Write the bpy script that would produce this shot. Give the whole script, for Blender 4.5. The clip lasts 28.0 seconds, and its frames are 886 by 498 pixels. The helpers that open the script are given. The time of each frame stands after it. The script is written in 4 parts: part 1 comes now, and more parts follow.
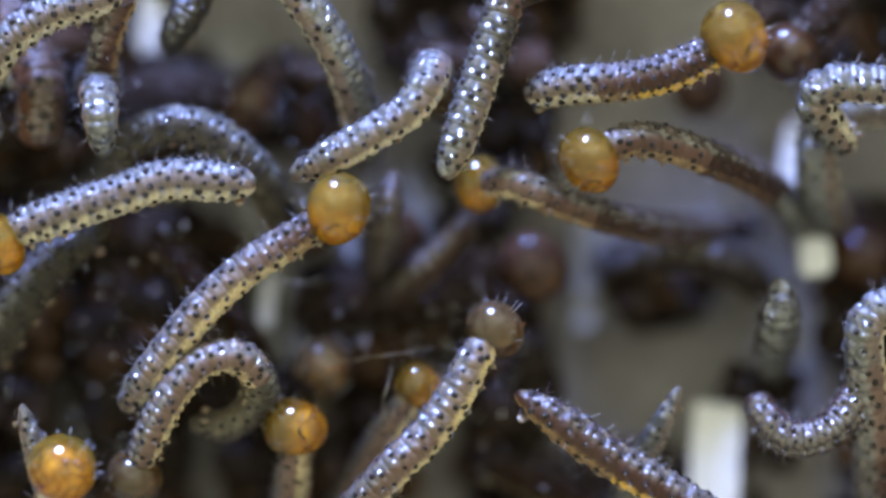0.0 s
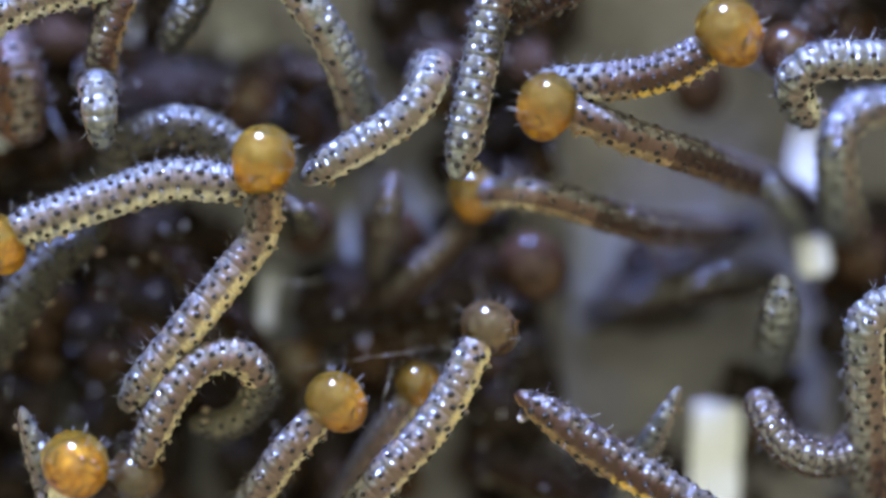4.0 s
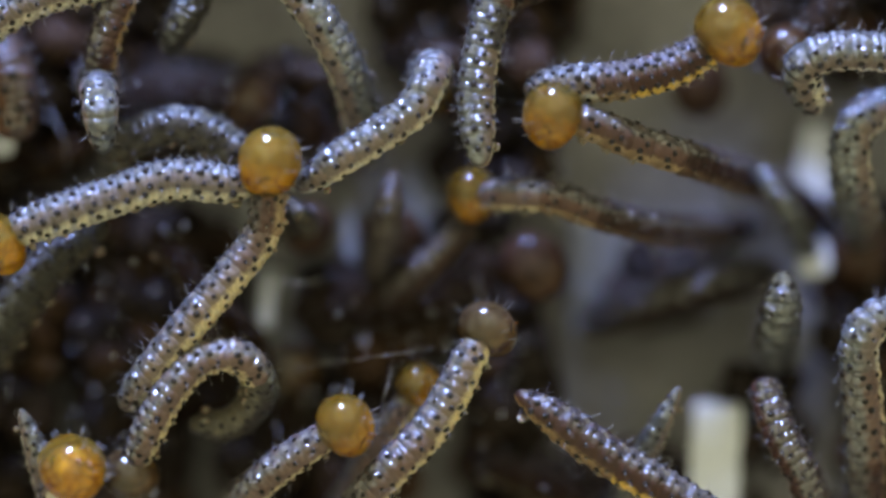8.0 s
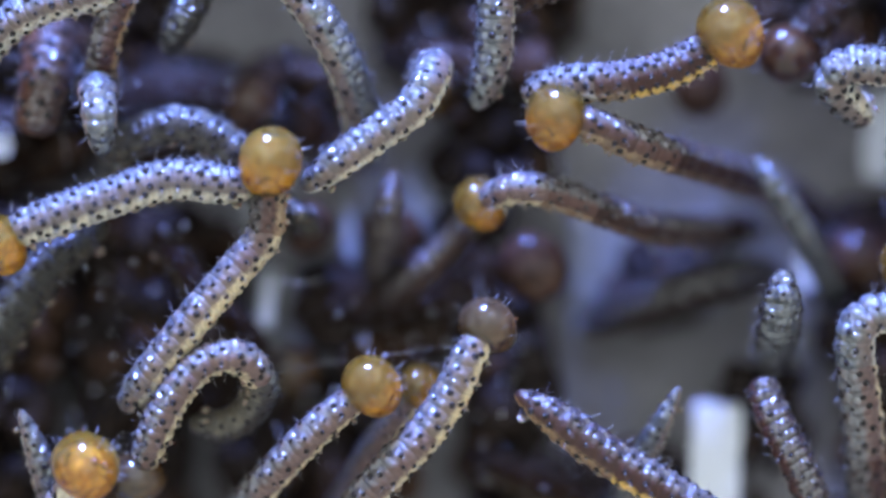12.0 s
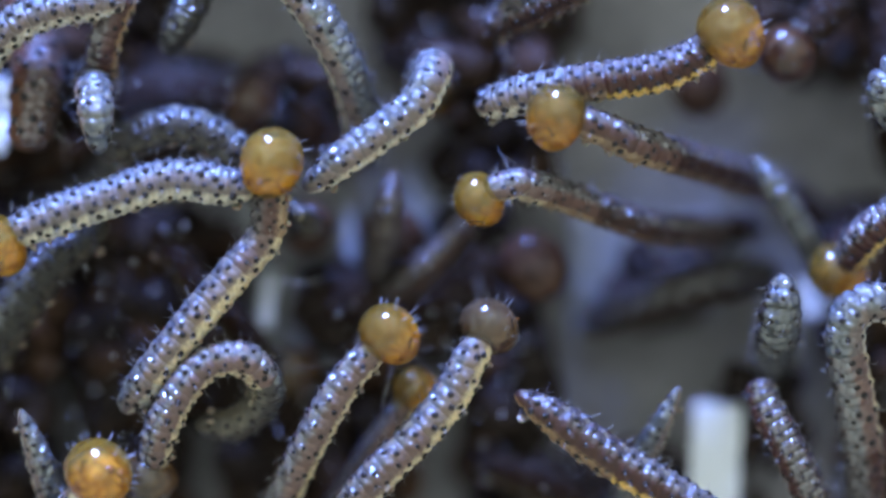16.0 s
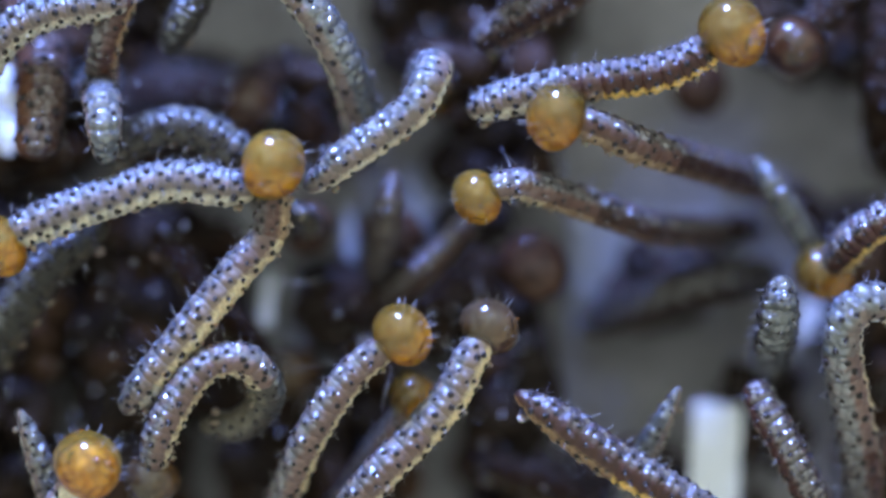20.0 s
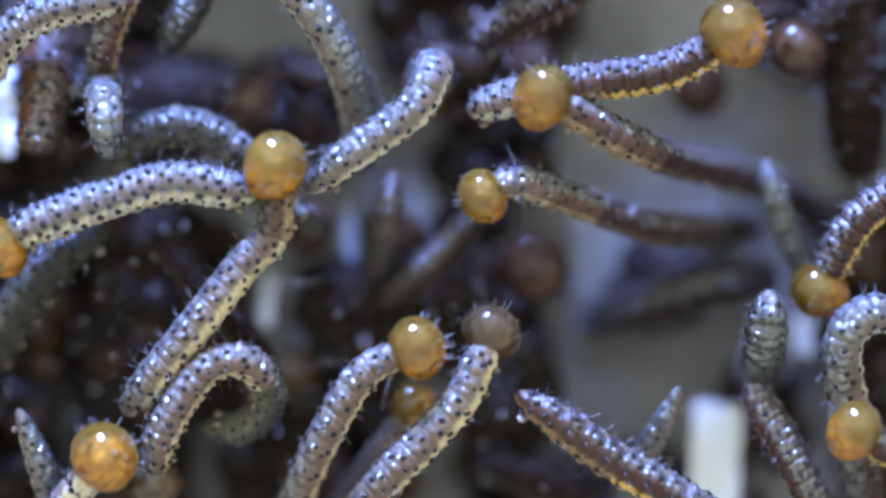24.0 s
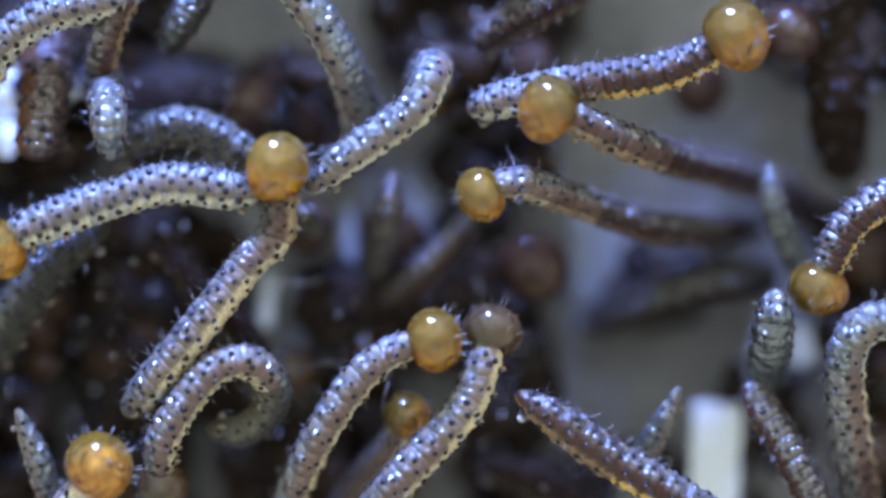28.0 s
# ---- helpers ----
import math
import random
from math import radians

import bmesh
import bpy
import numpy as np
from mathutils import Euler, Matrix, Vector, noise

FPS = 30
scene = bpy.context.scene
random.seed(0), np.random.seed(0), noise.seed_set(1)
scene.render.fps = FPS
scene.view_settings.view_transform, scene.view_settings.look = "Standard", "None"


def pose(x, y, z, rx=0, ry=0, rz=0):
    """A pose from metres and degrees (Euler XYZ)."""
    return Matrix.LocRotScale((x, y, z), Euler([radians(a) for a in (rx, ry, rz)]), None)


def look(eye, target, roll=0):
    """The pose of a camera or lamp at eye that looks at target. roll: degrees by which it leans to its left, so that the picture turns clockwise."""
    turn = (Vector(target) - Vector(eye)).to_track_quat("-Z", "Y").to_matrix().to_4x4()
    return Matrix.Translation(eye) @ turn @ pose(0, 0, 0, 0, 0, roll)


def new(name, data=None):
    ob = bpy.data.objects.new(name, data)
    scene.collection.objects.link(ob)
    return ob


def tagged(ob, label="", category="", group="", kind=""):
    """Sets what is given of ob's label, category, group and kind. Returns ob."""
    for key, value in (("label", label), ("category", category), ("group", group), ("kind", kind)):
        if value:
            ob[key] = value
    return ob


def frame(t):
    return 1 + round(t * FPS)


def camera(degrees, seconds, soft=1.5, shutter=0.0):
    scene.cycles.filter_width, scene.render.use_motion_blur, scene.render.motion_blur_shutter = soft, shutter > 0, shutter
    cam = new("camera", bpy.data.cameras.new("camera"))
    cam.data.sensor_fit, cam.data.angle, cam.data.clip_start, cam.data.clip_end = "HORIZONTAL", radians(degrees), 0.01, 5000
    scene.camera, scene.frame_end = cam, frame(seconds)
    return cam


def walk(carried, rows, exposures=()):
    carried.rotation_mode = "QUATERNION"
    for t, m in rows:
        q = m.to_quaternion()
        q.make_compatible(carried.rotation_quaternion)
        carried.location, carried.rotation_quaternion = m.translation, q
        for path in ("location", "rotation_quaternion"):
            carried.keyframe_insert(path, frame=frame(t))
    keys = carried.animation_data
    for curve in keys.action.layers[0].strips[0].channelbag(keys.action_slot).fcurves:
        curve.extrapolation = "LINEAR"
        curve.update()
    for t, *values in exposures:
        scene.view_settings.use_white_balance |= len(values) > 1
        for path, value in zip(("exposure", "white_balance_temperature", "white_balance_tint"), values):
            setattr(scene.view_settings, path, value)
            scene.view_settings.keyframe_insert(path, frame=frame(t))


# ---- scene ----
# A pile of newly hatched caterpillars on the floor of a grey tray, seen from straight above through a macro lens.
# Plan grid: one step is 4 microns; u to the right, v towards the viewer's bottom edge, h above the tray floor.
STEP = 4.0e-6
SHARP = 500.0      # height of the sharp plane above the tray
REACH = 7500.0     # from the lens to the sharp plane

cam = camera(2 * math.degrees(math.atan(784.0 / REACH)), 28.0, soft=3.0)
cam.data.dof.use_dof = True
cam.data.dof.focus_distance = REACH * STEP
cam.data.dof.aperture_fstop = cam.data.lens * 1e-3 / (900 * STEP)
EYE = pose(0, 0, (REACH + SHARP) * STEP)
walk(cam, [(0.0, EYE), (28.0, EYE)], exposures=[
    (0.0, 0.08, 7050, -11), (2.0, 0.39, 7200, -11), (3.0, 0.30, 7000, -10), (5.5, 0.17, 7650, -17), (7.0, -0.26, 7850, -16), (9.1, -0.32, 7950, -16),
    (9.5, 0.18, 5400, 17), (10.0, 0.15, 5400, 18), (11.0, 0.15, 5400, 9), (12.2, 0.31, 5300, 3), (15.0, 0.16, 5300, -5), (16.0, 0.10, 5400, -6),
    (17.0, 0.14, 6000, -9), (18.0, 0.00, 5850, -8), (19.0, -0.14, 5900, -7), (20.0, 0.16, 5580, -6), (21.0, 0.25, 5520, -5), (24.0, 0.38, 5650, -6),
    (26.0, 0.40, 5600, -6), (28.0, 0.21, 5530, -6)])


def at(u, v, h):
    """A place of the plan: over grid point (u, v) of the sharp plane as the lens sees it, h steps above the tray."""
    k = (REACH + SHARP - h) / REACH * STEP
    return Vector(((u - 784) * k, (441 - v) * k, h * STEP))


# ---- light ----
room = bpy.data.worlds.new("room")
scene.world = room
room.use_nodes = True
room.node_tree.nodes["Background"].inputs["Color"].default_value = (1.0, 0.92, 0.82, 1)
room.node_tree.nodes["Background"].inputs["Strength"].default_value = 0.96


def lamp(name, way, far, size, watts, tint):
    """A round area light that shines on the middle of the pile."""
    data = bpy.data.lights.new(name, "AREA")
    data.shape, data.size, data.energy, data.color = "DISK", size, watts, tint
    ob = new(name, data)
    eye = Vector(way).normalized() * far + Vector((0, 0, SHARP * STEP))
    ob.matrix_world = look(eye, (0, 0, SHARP * STEP))
    return ob


lamp("bench_lamp", (-0.12, 0.95, 0.235), 0.045, 0.0115, 0.135, (0.27, 0.34, 1.0))
# broad soft fill light, added without a known source
lamp("soft_fill", (0.05, 0.66, 0.74), 0.070, 0.110, 0.028, (1.0, 0.96, 0.93))


# ---- materials ----
def shader(name, rough=0.5, **more):
    """A new node material: its tree, its Principled node and a maker of linked nodes."""
    m = bpy.data.materials.new(name)
    m.use_nodes = True
    t = m.node_tree
    p = t.nodes["Principled BSDF"]
    p.inputs["Roughness"].default_value = rough
    for k, v in more.items():
        p.inputs[k.replace("_", " ")].default_value = v

    def node(kind, values=(), **links):
        n = t.nodes.new(kind)
        for k, v in dict(values).items():
            n.inputs[k].default_value = v
        for k, v in links.items():
            t.links.new(v, n.inputs[k.replace("_", " ")])
        return n
    return m, t, p, node


def ramp(node, fac, *stops):
    r = node("ShaderNodeValToRGB", Fac=fac)
    e = r.color_ramp.elements
    for i, (x, c) in enumerate(stops):
        s = e[i] if i < 2 else e.new(x)
        s.position, s.color = x, (*c, 1)
    return r.outputs["Color"]


def mixed(t, node, fac, a, b, kind="MIX"):
    n = t.nodes.new("ShaderNodeMix")
    n.data_type, n.blend_type = "RGBA", kind
    if isinstance(fac, (int, float)):
        n.inputs[0].default_value = fac
    else:
        t.links.new(fac, n.inputs[0])
    for i, c in ((6, a), (7, b)):
        if isinstance(c, tuple):
            n.inputs[i].default_value = (*c, 1)
        else:
            t.links.new(c, n.inputs[i])
    return n.outputs[2]


def bumped(t, p, node, height, strength, far):
    b = node("ShaderNodeBump", {"Strength": strength, "Distance": far}, Height=height)
    t.links.new(b.outputs["Normal"], p.inputs["Normal"])


def skin(name, back, side, belly, blotch, clear=0.55, low=0.77, wet=0.8):
    """Wet caterpillar skin: back, flank and belly colours round the body, mottled, finely wrinkled."""
    m, t, p, node = shader(name, 0.36, Specular_IOR_Level=0.30 * wet, Coat_Weight=wet, Coat_Roughness=0.09, Coat_IOR=2.05, Subsurface_Weight=clear, Subsurface_Scale=1.1e-4,
                           Subsurface_Radius=(1.0, 0.7, 0.45))
    uv = node("ShaderNodeUVMap").outputs["UV"]
    place = node("ShaderNodeTexCoord").outputs["Object"]
    cut = node("ShaderNodeSeparateXYZ", Vector=uv)
    waver = node("ShaderNodeTexNoise", {"Scale": 15000.0, "Detail": 2.0}, Vector=place)
    sway = node("ShaderNodeMath", {1: 0.20})
    sway.operation = "MULTIPLY_ADD"
    t.links.new(waver.outputs["Fac"], sway.inputs[0])
    t.links.new(cut.outputs["X"], sway.inputs[2])
    c = ramp(node, sway.outputs[0], (0.0, back), (0.38, back), (0.50, side), (low - 0.08, side), (low, belly), (1.0, belly))
    fine = node("ShaderNodeTexNoise", {"Scale": 30000.0, "Detail": 2.0}, Vector=place)
    dapple = ramp(node, fine.outputs["Fac"], (0.30, (0.70, 0.70, 0.70)), (0.70, (1.15, 1.15, 1.15)))
    c = mixed(t, node, 0.8, c, dapple, "MULTIPLY")
    own = node("ShaderNodeObjectInfo").outputs["Random"]
    shade = ramp(node, own, (0.0, (0.88, 0.88, 0.90)), (1.0, (1.08, 1.07, 1.04)))
    c = mixed(t, node, 1.0, c, shade, "MULTIPLY")
    big = node("ShaderNodeTexNoise", {"Scale": 8000.0, "Detail": 2.0}, Vector=place)
    spots = ramp(node, big.outputs["Fac"], (0.50, (0.0, 0.0, 0.0)), (0.72, (0.7, 0.7, 0.7)))
    c = mixed(t, node, spots, c, blotch)
    t.links.new(c, p.inputs["Base Color"])
    # small wet domes, stronger towards the back, and slow swellings
    cell = node("ShaderNodeTexVoronoi", {"Scale": 14500.0, "Randomness": 0.9}, Vector=place)
    cell.feature = "SMOOTH_F1"
    cell.inputs["Smoothness"].default_value = 0.25
    square = node("ShaderNodeMath", {1: 2.0})
    square.operation = "POWER"
    t.links.new(cell.outputs["Distance"], square.inputs[0])
    dome = node("ShaderNodeMath", {1: -1.0})
    dome.operation = "MULTIPLY_ADD"
    swell = node("ShaderNodeTexNoise", {"Scale": 9000.0, "Detail": 1.0, "Roughness": 0.4}, Vector=place)
    t.links.new(square.outputs[0], dome.inputs[0])
    t.links.new(swell.outputs["Fac"], dome.inputs[2])
    film = ramp(node, sway.outputs[0], (0.38, (wet, wet, wet)), (0.54, (wet * 0.06, wet * 0.06, wet * 0.06)))
    t.links.new(film, p.inputs["Coat Weight"])
    back_side = ramp(node, cut.outputs["X"], (0.36, (1.0, 1.0, 1.0)), (0.62, (0.12, 0.12, 0.12)))
    b = node("ShaderNodeBump", {"Distance": 5.0e-5}, Height=dome.outputs[0], Strength=back_side)
    t.links.new(b.outputs["Normal"], p.inputs["Coat Normal"])
    both = node("ShaderNodeMath", {1: 0.3})
    both.operation = "MULTIPLY_ADD"
    t.links.new(fine.outputs["Fac"], both.inputs[0])
    t.links.new(swell.outputs["Fac"], both.inputs[2])
    soft = node("ShaderNodeBump", {"Distance": 2.6e-5, "Strength": 0.5}, Height=both.outputs[0])
    t.links.new(soft.outputs["Normal"], p.inputs["Normal"])
    return m


# cream belly, painted brighter still for light that passes through the body
PALE = skin("pale_skin", (0.085, 0.088, 0.090), (0.17, 0.13, 0.112), (0.56, 0.50, 0.38), (0.095, 0.09, 0.088), 0.6, 0.77)
ROSY = skin("rosy_skin", (0.095, 0.092, 0.094), (0.20, 0.152, 0.122), (0.62, 0.50, 0.30), (0.13, 0.085, 0.068), 0.6, 0.75)
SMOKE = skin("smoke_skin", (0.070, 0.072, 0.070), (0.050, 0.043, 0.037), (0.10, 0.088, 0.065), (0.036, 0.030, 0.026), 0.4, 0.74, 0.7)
BROWN = skin("brown_skin", (0.080, 0.070, 0.066), (0.050, 0.018, 0.012), (0.72, 0.47, 0.12), (0.045, 0.021, 0.017), 0.4, 0.83)
MAUVE = skin("mauve_skin", (0.11, 0.102, 0.102), (0.145, 0.096, 0.082), (0.55, 0.45, 0.28), (0.095, 0.055, 0.047), 0.55, 0.80)
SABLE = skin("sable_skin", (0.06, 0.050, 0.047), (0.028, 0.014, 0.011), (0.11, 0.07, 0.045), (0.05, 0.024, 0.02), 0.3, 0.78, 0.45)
# near-black copy for bodies low in the pile, shade included in the colour
DEEP_SHADE = skin("deep_shade_skin", (0.024, 0.015, 0.010), (0.018, 0.010, 0.007), (0.04, 0.03, 0.02), (0.015, 0.010, 0.008), 0.1, 0.77, 0.02)
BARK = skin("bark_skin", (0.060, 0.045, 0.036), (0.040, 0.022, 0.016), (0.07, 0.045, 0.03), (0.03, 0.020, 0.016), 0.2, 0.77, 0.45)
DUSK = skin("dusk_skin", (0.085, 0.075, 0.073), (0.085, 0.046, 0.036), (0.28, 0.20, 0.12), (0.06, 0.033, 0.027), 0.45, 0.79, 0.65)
UMBRA = skin("umbra_skin", (0.055, 0.042, 0.040), (0.055, 0.024, 0.017), (0.26, 0.17, 0.09), (0.04, 0.02, 0.016), 0.4, 0.80, 0.8)
RUSSET = skin("russet_skin", (0.070, 0.045, 0.036), (0.085, 0.038, 0.020), (0.17, 0.085, 0.030), (0.050, 0.022, 0.014), 0.45, 0.78, 0.5)
# wetter near-black copy, likewise darkened for the shade down there
WET_SHADE = skin("wet_shade_skin", (0.022, 0.017, 0.014), (0.018, 0.011, 0.008), (0.04, 0.03, 0.02), (0.015, 0.010, 0.008), 0.1, 0.77, 0.35)
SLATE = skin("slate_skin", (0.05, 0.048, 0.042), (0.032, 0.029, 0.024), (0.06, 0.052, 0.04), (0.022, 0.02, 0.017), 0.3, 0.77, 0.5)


def horn(name, low, high, deep, rough=0.12, clear=0.0, crown_shade=None):
    """Amber head shell or its core: mottled, glossy, lets light in."""
    m, t, p, node = shader(name, rough, Coat_Weight=0.4 if clear else 0.0, Coat_Roughness=0.06, Subsurface_Weight=0.35 if not clear else 0.0, Subsurface_Scale=1.2e-4,
                           Subsurface_Radius=(1.0, 0.45, 0.12), Transmission_Weight=clear, IOR=1.38)
    place = node("ShaderNodeTexCoord").outputs["Object"]
    n = node("ShaderNodeTexNoise", {"Scale": 12000.0, "Detail": 4.0, "Distortion": 0.6}, Vector=place)
    c = ramp(node, n.outputs["Fac"], (0.30, deep), (0.47, low), (0.68, high))
    if crown_shade:
        # the fall of light on the head, put into the flesh colour: dull towards the top
        tall = node("ShaderNodeSeparateXYZ", Vector=node("ShaderNodeTexCoord").outputs["Generated"]).outputs["Y"]
        part_up = node("ShaderNodeMath", {1: 0.5})
        part_up.operation = "MULTIPLY_ADD"
        t.links.new(n.outputs["Fac"], part_up.inputs[0])
        t.links.new(tall, part_up.inputs[2])
        cells = node("ShaderNodeTexVoronoi", {"Scale": 9500.0}, Vector=place)
        cells.feature = "DISTANCE_TO_EDGE"
        c = mixed(t, node, 0.75, c, ramp(node, cells.outputs["Distance"], (0.02, (0.40, 0.32, 0.25)), (0.20, (1.0, 1.0, 1.0))), "MULTIPLY")
        c = mixed(t, node, ramp(node, part_up.outputs[0], (0.62, (0.0, 0.0, 0.0)), (1.02, (1.0, 1.0, 1.0))), c, crown_shade)
    own = node("ShaderNodeObjectInfo").outputs["Random"]
    c = mixed(t, node, 1.0, c, ramp(node, own, (0.0, (0.85, 0.82, 0.8)), (1.0, (1.1, 1.08, 1.0))), "MULTIPLY")
    t.links.new(c, p.inputs["Base Color"])
    net = node("ShaderNodeTexVoronoi", {"Scale": 16000.0}, Vector=place)
    bumped(t, p, node, net.outputs["Distance"], 0.16, 1e-5)
    return m


# shell and core of each kind of head
AMBER = (horn("amber_shell", (0.86, 0.58, 0.10), (0.93, 0.72, 0.22), (0.66, 0.38, 0.04), 0.10, 0.93),
         horn("amber_core", (0.55, 0.295, 0.005), (0.76, 0.48, 0.015), (0.30, 0.12, 0.003), 0.5, crown_shade=(0.10, 0.062, 0.011)))
HAZEL = (horn("hazel_shell", (0.34, 0.24, 0.13), (0.46, 0.34, 0.20), (0.22, 0.13, 0.06), 0.16, 0.9),
         horn("hazel_core", (0.20, 0.105, 0.020), (0.32, 0.18, 0.035), (0.09, 0.04, 0.010), 0.5, crown_shade=(0.06, 0.042, 0.02)))
UMBER = (horn("umber_shell", (0.045, 0.018, 0.007), (0.08, 0.032, 0.011), (0.025, 0.010, 0.005), 0.3, 0.3),
         horn("umber_core", (0.06, 0.024, 0.010), (0.09, 0.04, 0.016), (0.03, 0.012, 0.006), 0.5))


def plain(name, color, rough, scale, spread=0.25, bump=0.2, **more):
    m, t, p, node = shader(name, rough, **more)
    place = node("ShaderNodeTexCoord").outputs["Object"]
    n = node("ShaderNodeTexNoise", {"Scale": scale, "Detail": 4.0}, Vector=place)
    lo, hi = tuple(c * (1 - spread) for c in color), tuple(min(1, c * (1 + spread)) for c in color)
    t.links.new(ramp(node, n.outputs["Fac"], (0.3, lo), (0.7, hi)), p.inputs["Base Color"])
    bumped(t, p, node, n.outputs["Fac"], bump, 0.2 / scale)
    return m


WART = plain("wart_black", (0.012, 0.008, 0.007), 0.45, 60000.0, Specular_IOR_Level=0.15, Coat_Weight=0.30, Coat_Roughness=0.05)
HAIR = plain("bristle_clear", (0.50, 0.48, 0.46), 0.2, 30000.0, Transmission_Weight=0.35)
JAW = plain("jaw_brown", (0.22, 0.09, 0.025), 0.25, 30000.0)
FOOT = plain("foot_cream", (0.20, 0.16, 0.11), 0.3, 30000.0, Subsurface_Weight=0.3, Subsurface_Scale=4e-5)
EGG = plain("egg_brown", (0.040, 0.019, 0.010), 0.6, 9000.0, 0.65, 0.45, Specular_IOR_Level=0.08, Coat_Weight=0.35, Coat_Roughness=0.08)
BEAD = plain("bead_clear", (0.9, 0.92, 0.95), 0.05, 20000.0, 0.02, 0.0, Transmission_Weight=0.9, IOR=1.33)
CHIP = plain("shell_white", (0.66, 0.67, 0.70), 0.35, 12000.0, 0.08, 0.3)
STREAK = plain("streak_grey", (0.21, 0.205, 0.20), 0.5, 9000.0, 0.15, 0.3)


def tray_grey():
    m, t, p, node = shader("tray_grey", 0.8, Specular_IOR_Level=0.05)
    place = node("ShaderNodeTexCoord").outputs["Object"]
    a = node("ShaderNodeTexNoise", {"Scale": 900.0, "Detail": 4.0, "Distortion": 0.4}, Vector=place)
    b = node("ShaderNodeTexNoise", {"Scale": 7000.0, "Detail": 5.0}, Vector=place)
    c = mixed(t, node, 0.35, ramp(node, a.outputs["Fac"], (0.35, (0.125, 0.118, 0.120)), (0.65, (0.25, 0.236, 0.240))),
              ramp(node, b.outputs["Fac"], (0.3, (0.090, 0.080, 0.074)), (0.7, (0.36, 0.340, 0.336))))
    t.links.new(c, p.inputs["Base Color"])
    bumped(t, p, node, b.outputs["Fac"], 0.4, 4e-5)
    return m


def crumb_brown():
    m, t, p, node = shader("crumb_brown", 0.75, Specular_IOR_Level=0.06, Coat_Weight=0.08, Coat_Roughness=0.15, Coat_IOR=1.5)
    g = node("ShaderNodeNewGeometry").outputs["Random Per Island"]
    place = node("ShaderNodeTexCoord").outputs["Object"]
    n = node("ShaderNodeTexNoise", {"Scale": 15000.0, "Detail": 4.0}, Vector=place)
    c = ramp(node, g, (0.0, (0.012, 0.009, 0.008)), (0.6, (0.023, 0.016, 0.012)), (1.0, (0.048, 0.027, 0.016)))
    c = mixed(t, node, 0.7, c, ramp(node, n.outputs["Fac"], (0.3, (0.5, 0.5, 0.5)), (0.7, (1.4, 1.35, 1.3))), "MULTIPLY")
    t.links.new(c, p.inputs["Base Color"])
    bumped(t, p, node, n.outputs["Fac"], 0.5, 1.5e-5)
    return m


TRAY, CRUMB = tray_grey(), crumb_brown()


# ---- mesh helpers ----
def mesh_of(name, bm, material):
    for f in bm.faces:
        f.smooth = True
    data = bpy.data.meshes.new(name)
    bm.to_mesh(data)
    bm.free()
    data.materials.append(material)
    return data


def part(name, data, parent, label="", m=None):
    """Links a mesh as one object under a thing or a part."""
    ob = new(name, data)
    ob.parent = parent
    if m is not None:
        ob.matrix_basis = m
    if label:
        ob["label"] = label
    return ob


def barrel(bm, rings, around=18, squash=1.0, wob=None):
    """A closed body of rings (z, radius) along z, with u (0 at the back, 1 at the belly) and v in its UV map."""
    layer = bm.loops.layers.uv.verify()
    rows = []
    for i, (z, r) in enumerate(rings):
        row = []
        for k in range(around):
            a = 2 * math.pi * k / around
            q = r * (wob(a, i) if wob else 1.0)
            row.append(bm.verts.new((q * math.sin(a), q * squash * math.cos(a), z)))
        rows.append(row)
    for i in range(len(rows) - 1):
        for k in range(around):
            n = (k + 1) % around
            f = bm.faces.new((rows[i][k], rows[i][n], rows[i + 1][n], rows[i + 1][k]))
            for loop, (kk, ii) in zip(f.loops, ((k, i), (k + 1, i), (k + 1, i + 1), (k, i + 1))):
                x = kk / around
                loop[layer].uv = (1 - abs(2 * x - 1), ii / (len(rows) - 1))
    for row, turn in ((rows[0], -1), (rows[-1], 1)):
        f = bm.faces.new(row if turn > 0 else row[::-1])
        for loop in f.loops:
            x = row.index(loop.vert) / around
            loop[layer].uv = (1 - abs(2 * x - 1), 0.5)
    return rows


def spike(bm, base, tip, r, bend=(0, 0, 0)):
    """A thin tapered three-sided bristle, bent in the middle."""
    base, tip = Vector(base), Vector(tip)
    way = (tip - base).normalized()
    side = way.orthogonal().normalized()
    other = way.cross(side)
    mid = (base + tip) / 2 + Vector(bend)
    ring = []
    for p, q in ((base, r), (mid, r * 0.75)):
        ring.append([bm.verts.new(p + (side * math.cos(a) + other * math.sin(a)) * q) for a in (0, 2.09, 4.19)])
    end = bm.verts.new(tip)
    for k in range(3):
        n = (k + 1) % 3
        bm.faces.new((ring[0][k], ring[0][n], ring[1][n], ring[1][k]))
        bm.faces.new((ring[1][k], ring[1][n], end))


def knob(bm, place, out, r, tall):
    """A low domed wart."""
    place, out = Vector(place), Vector(out).normalized()
    side = out.orthogonal().normalized()
    other = out.cross(side)
    ring = [[bm.verts.new(place + out * (tall * d) + (side * math.cos(a) + other * math.sin(a)) * (r * q))
             for a in (i * math.pi / 3.5 for i in range(7))] for d, q in ((-0.6, 1.10), (0.35, 0.95), (0.85, 0.55))]
    top = bm.verts.new(place + out * tall)
    for k in range(7):
        n = (k + 1) % 7
        for low, high in zip(ring, ring[1:]):
            bm.faces.new((low[k], low[n], high[n], high[k]))
        bm.faces.new((ring[2][k], ring[2][n], top))


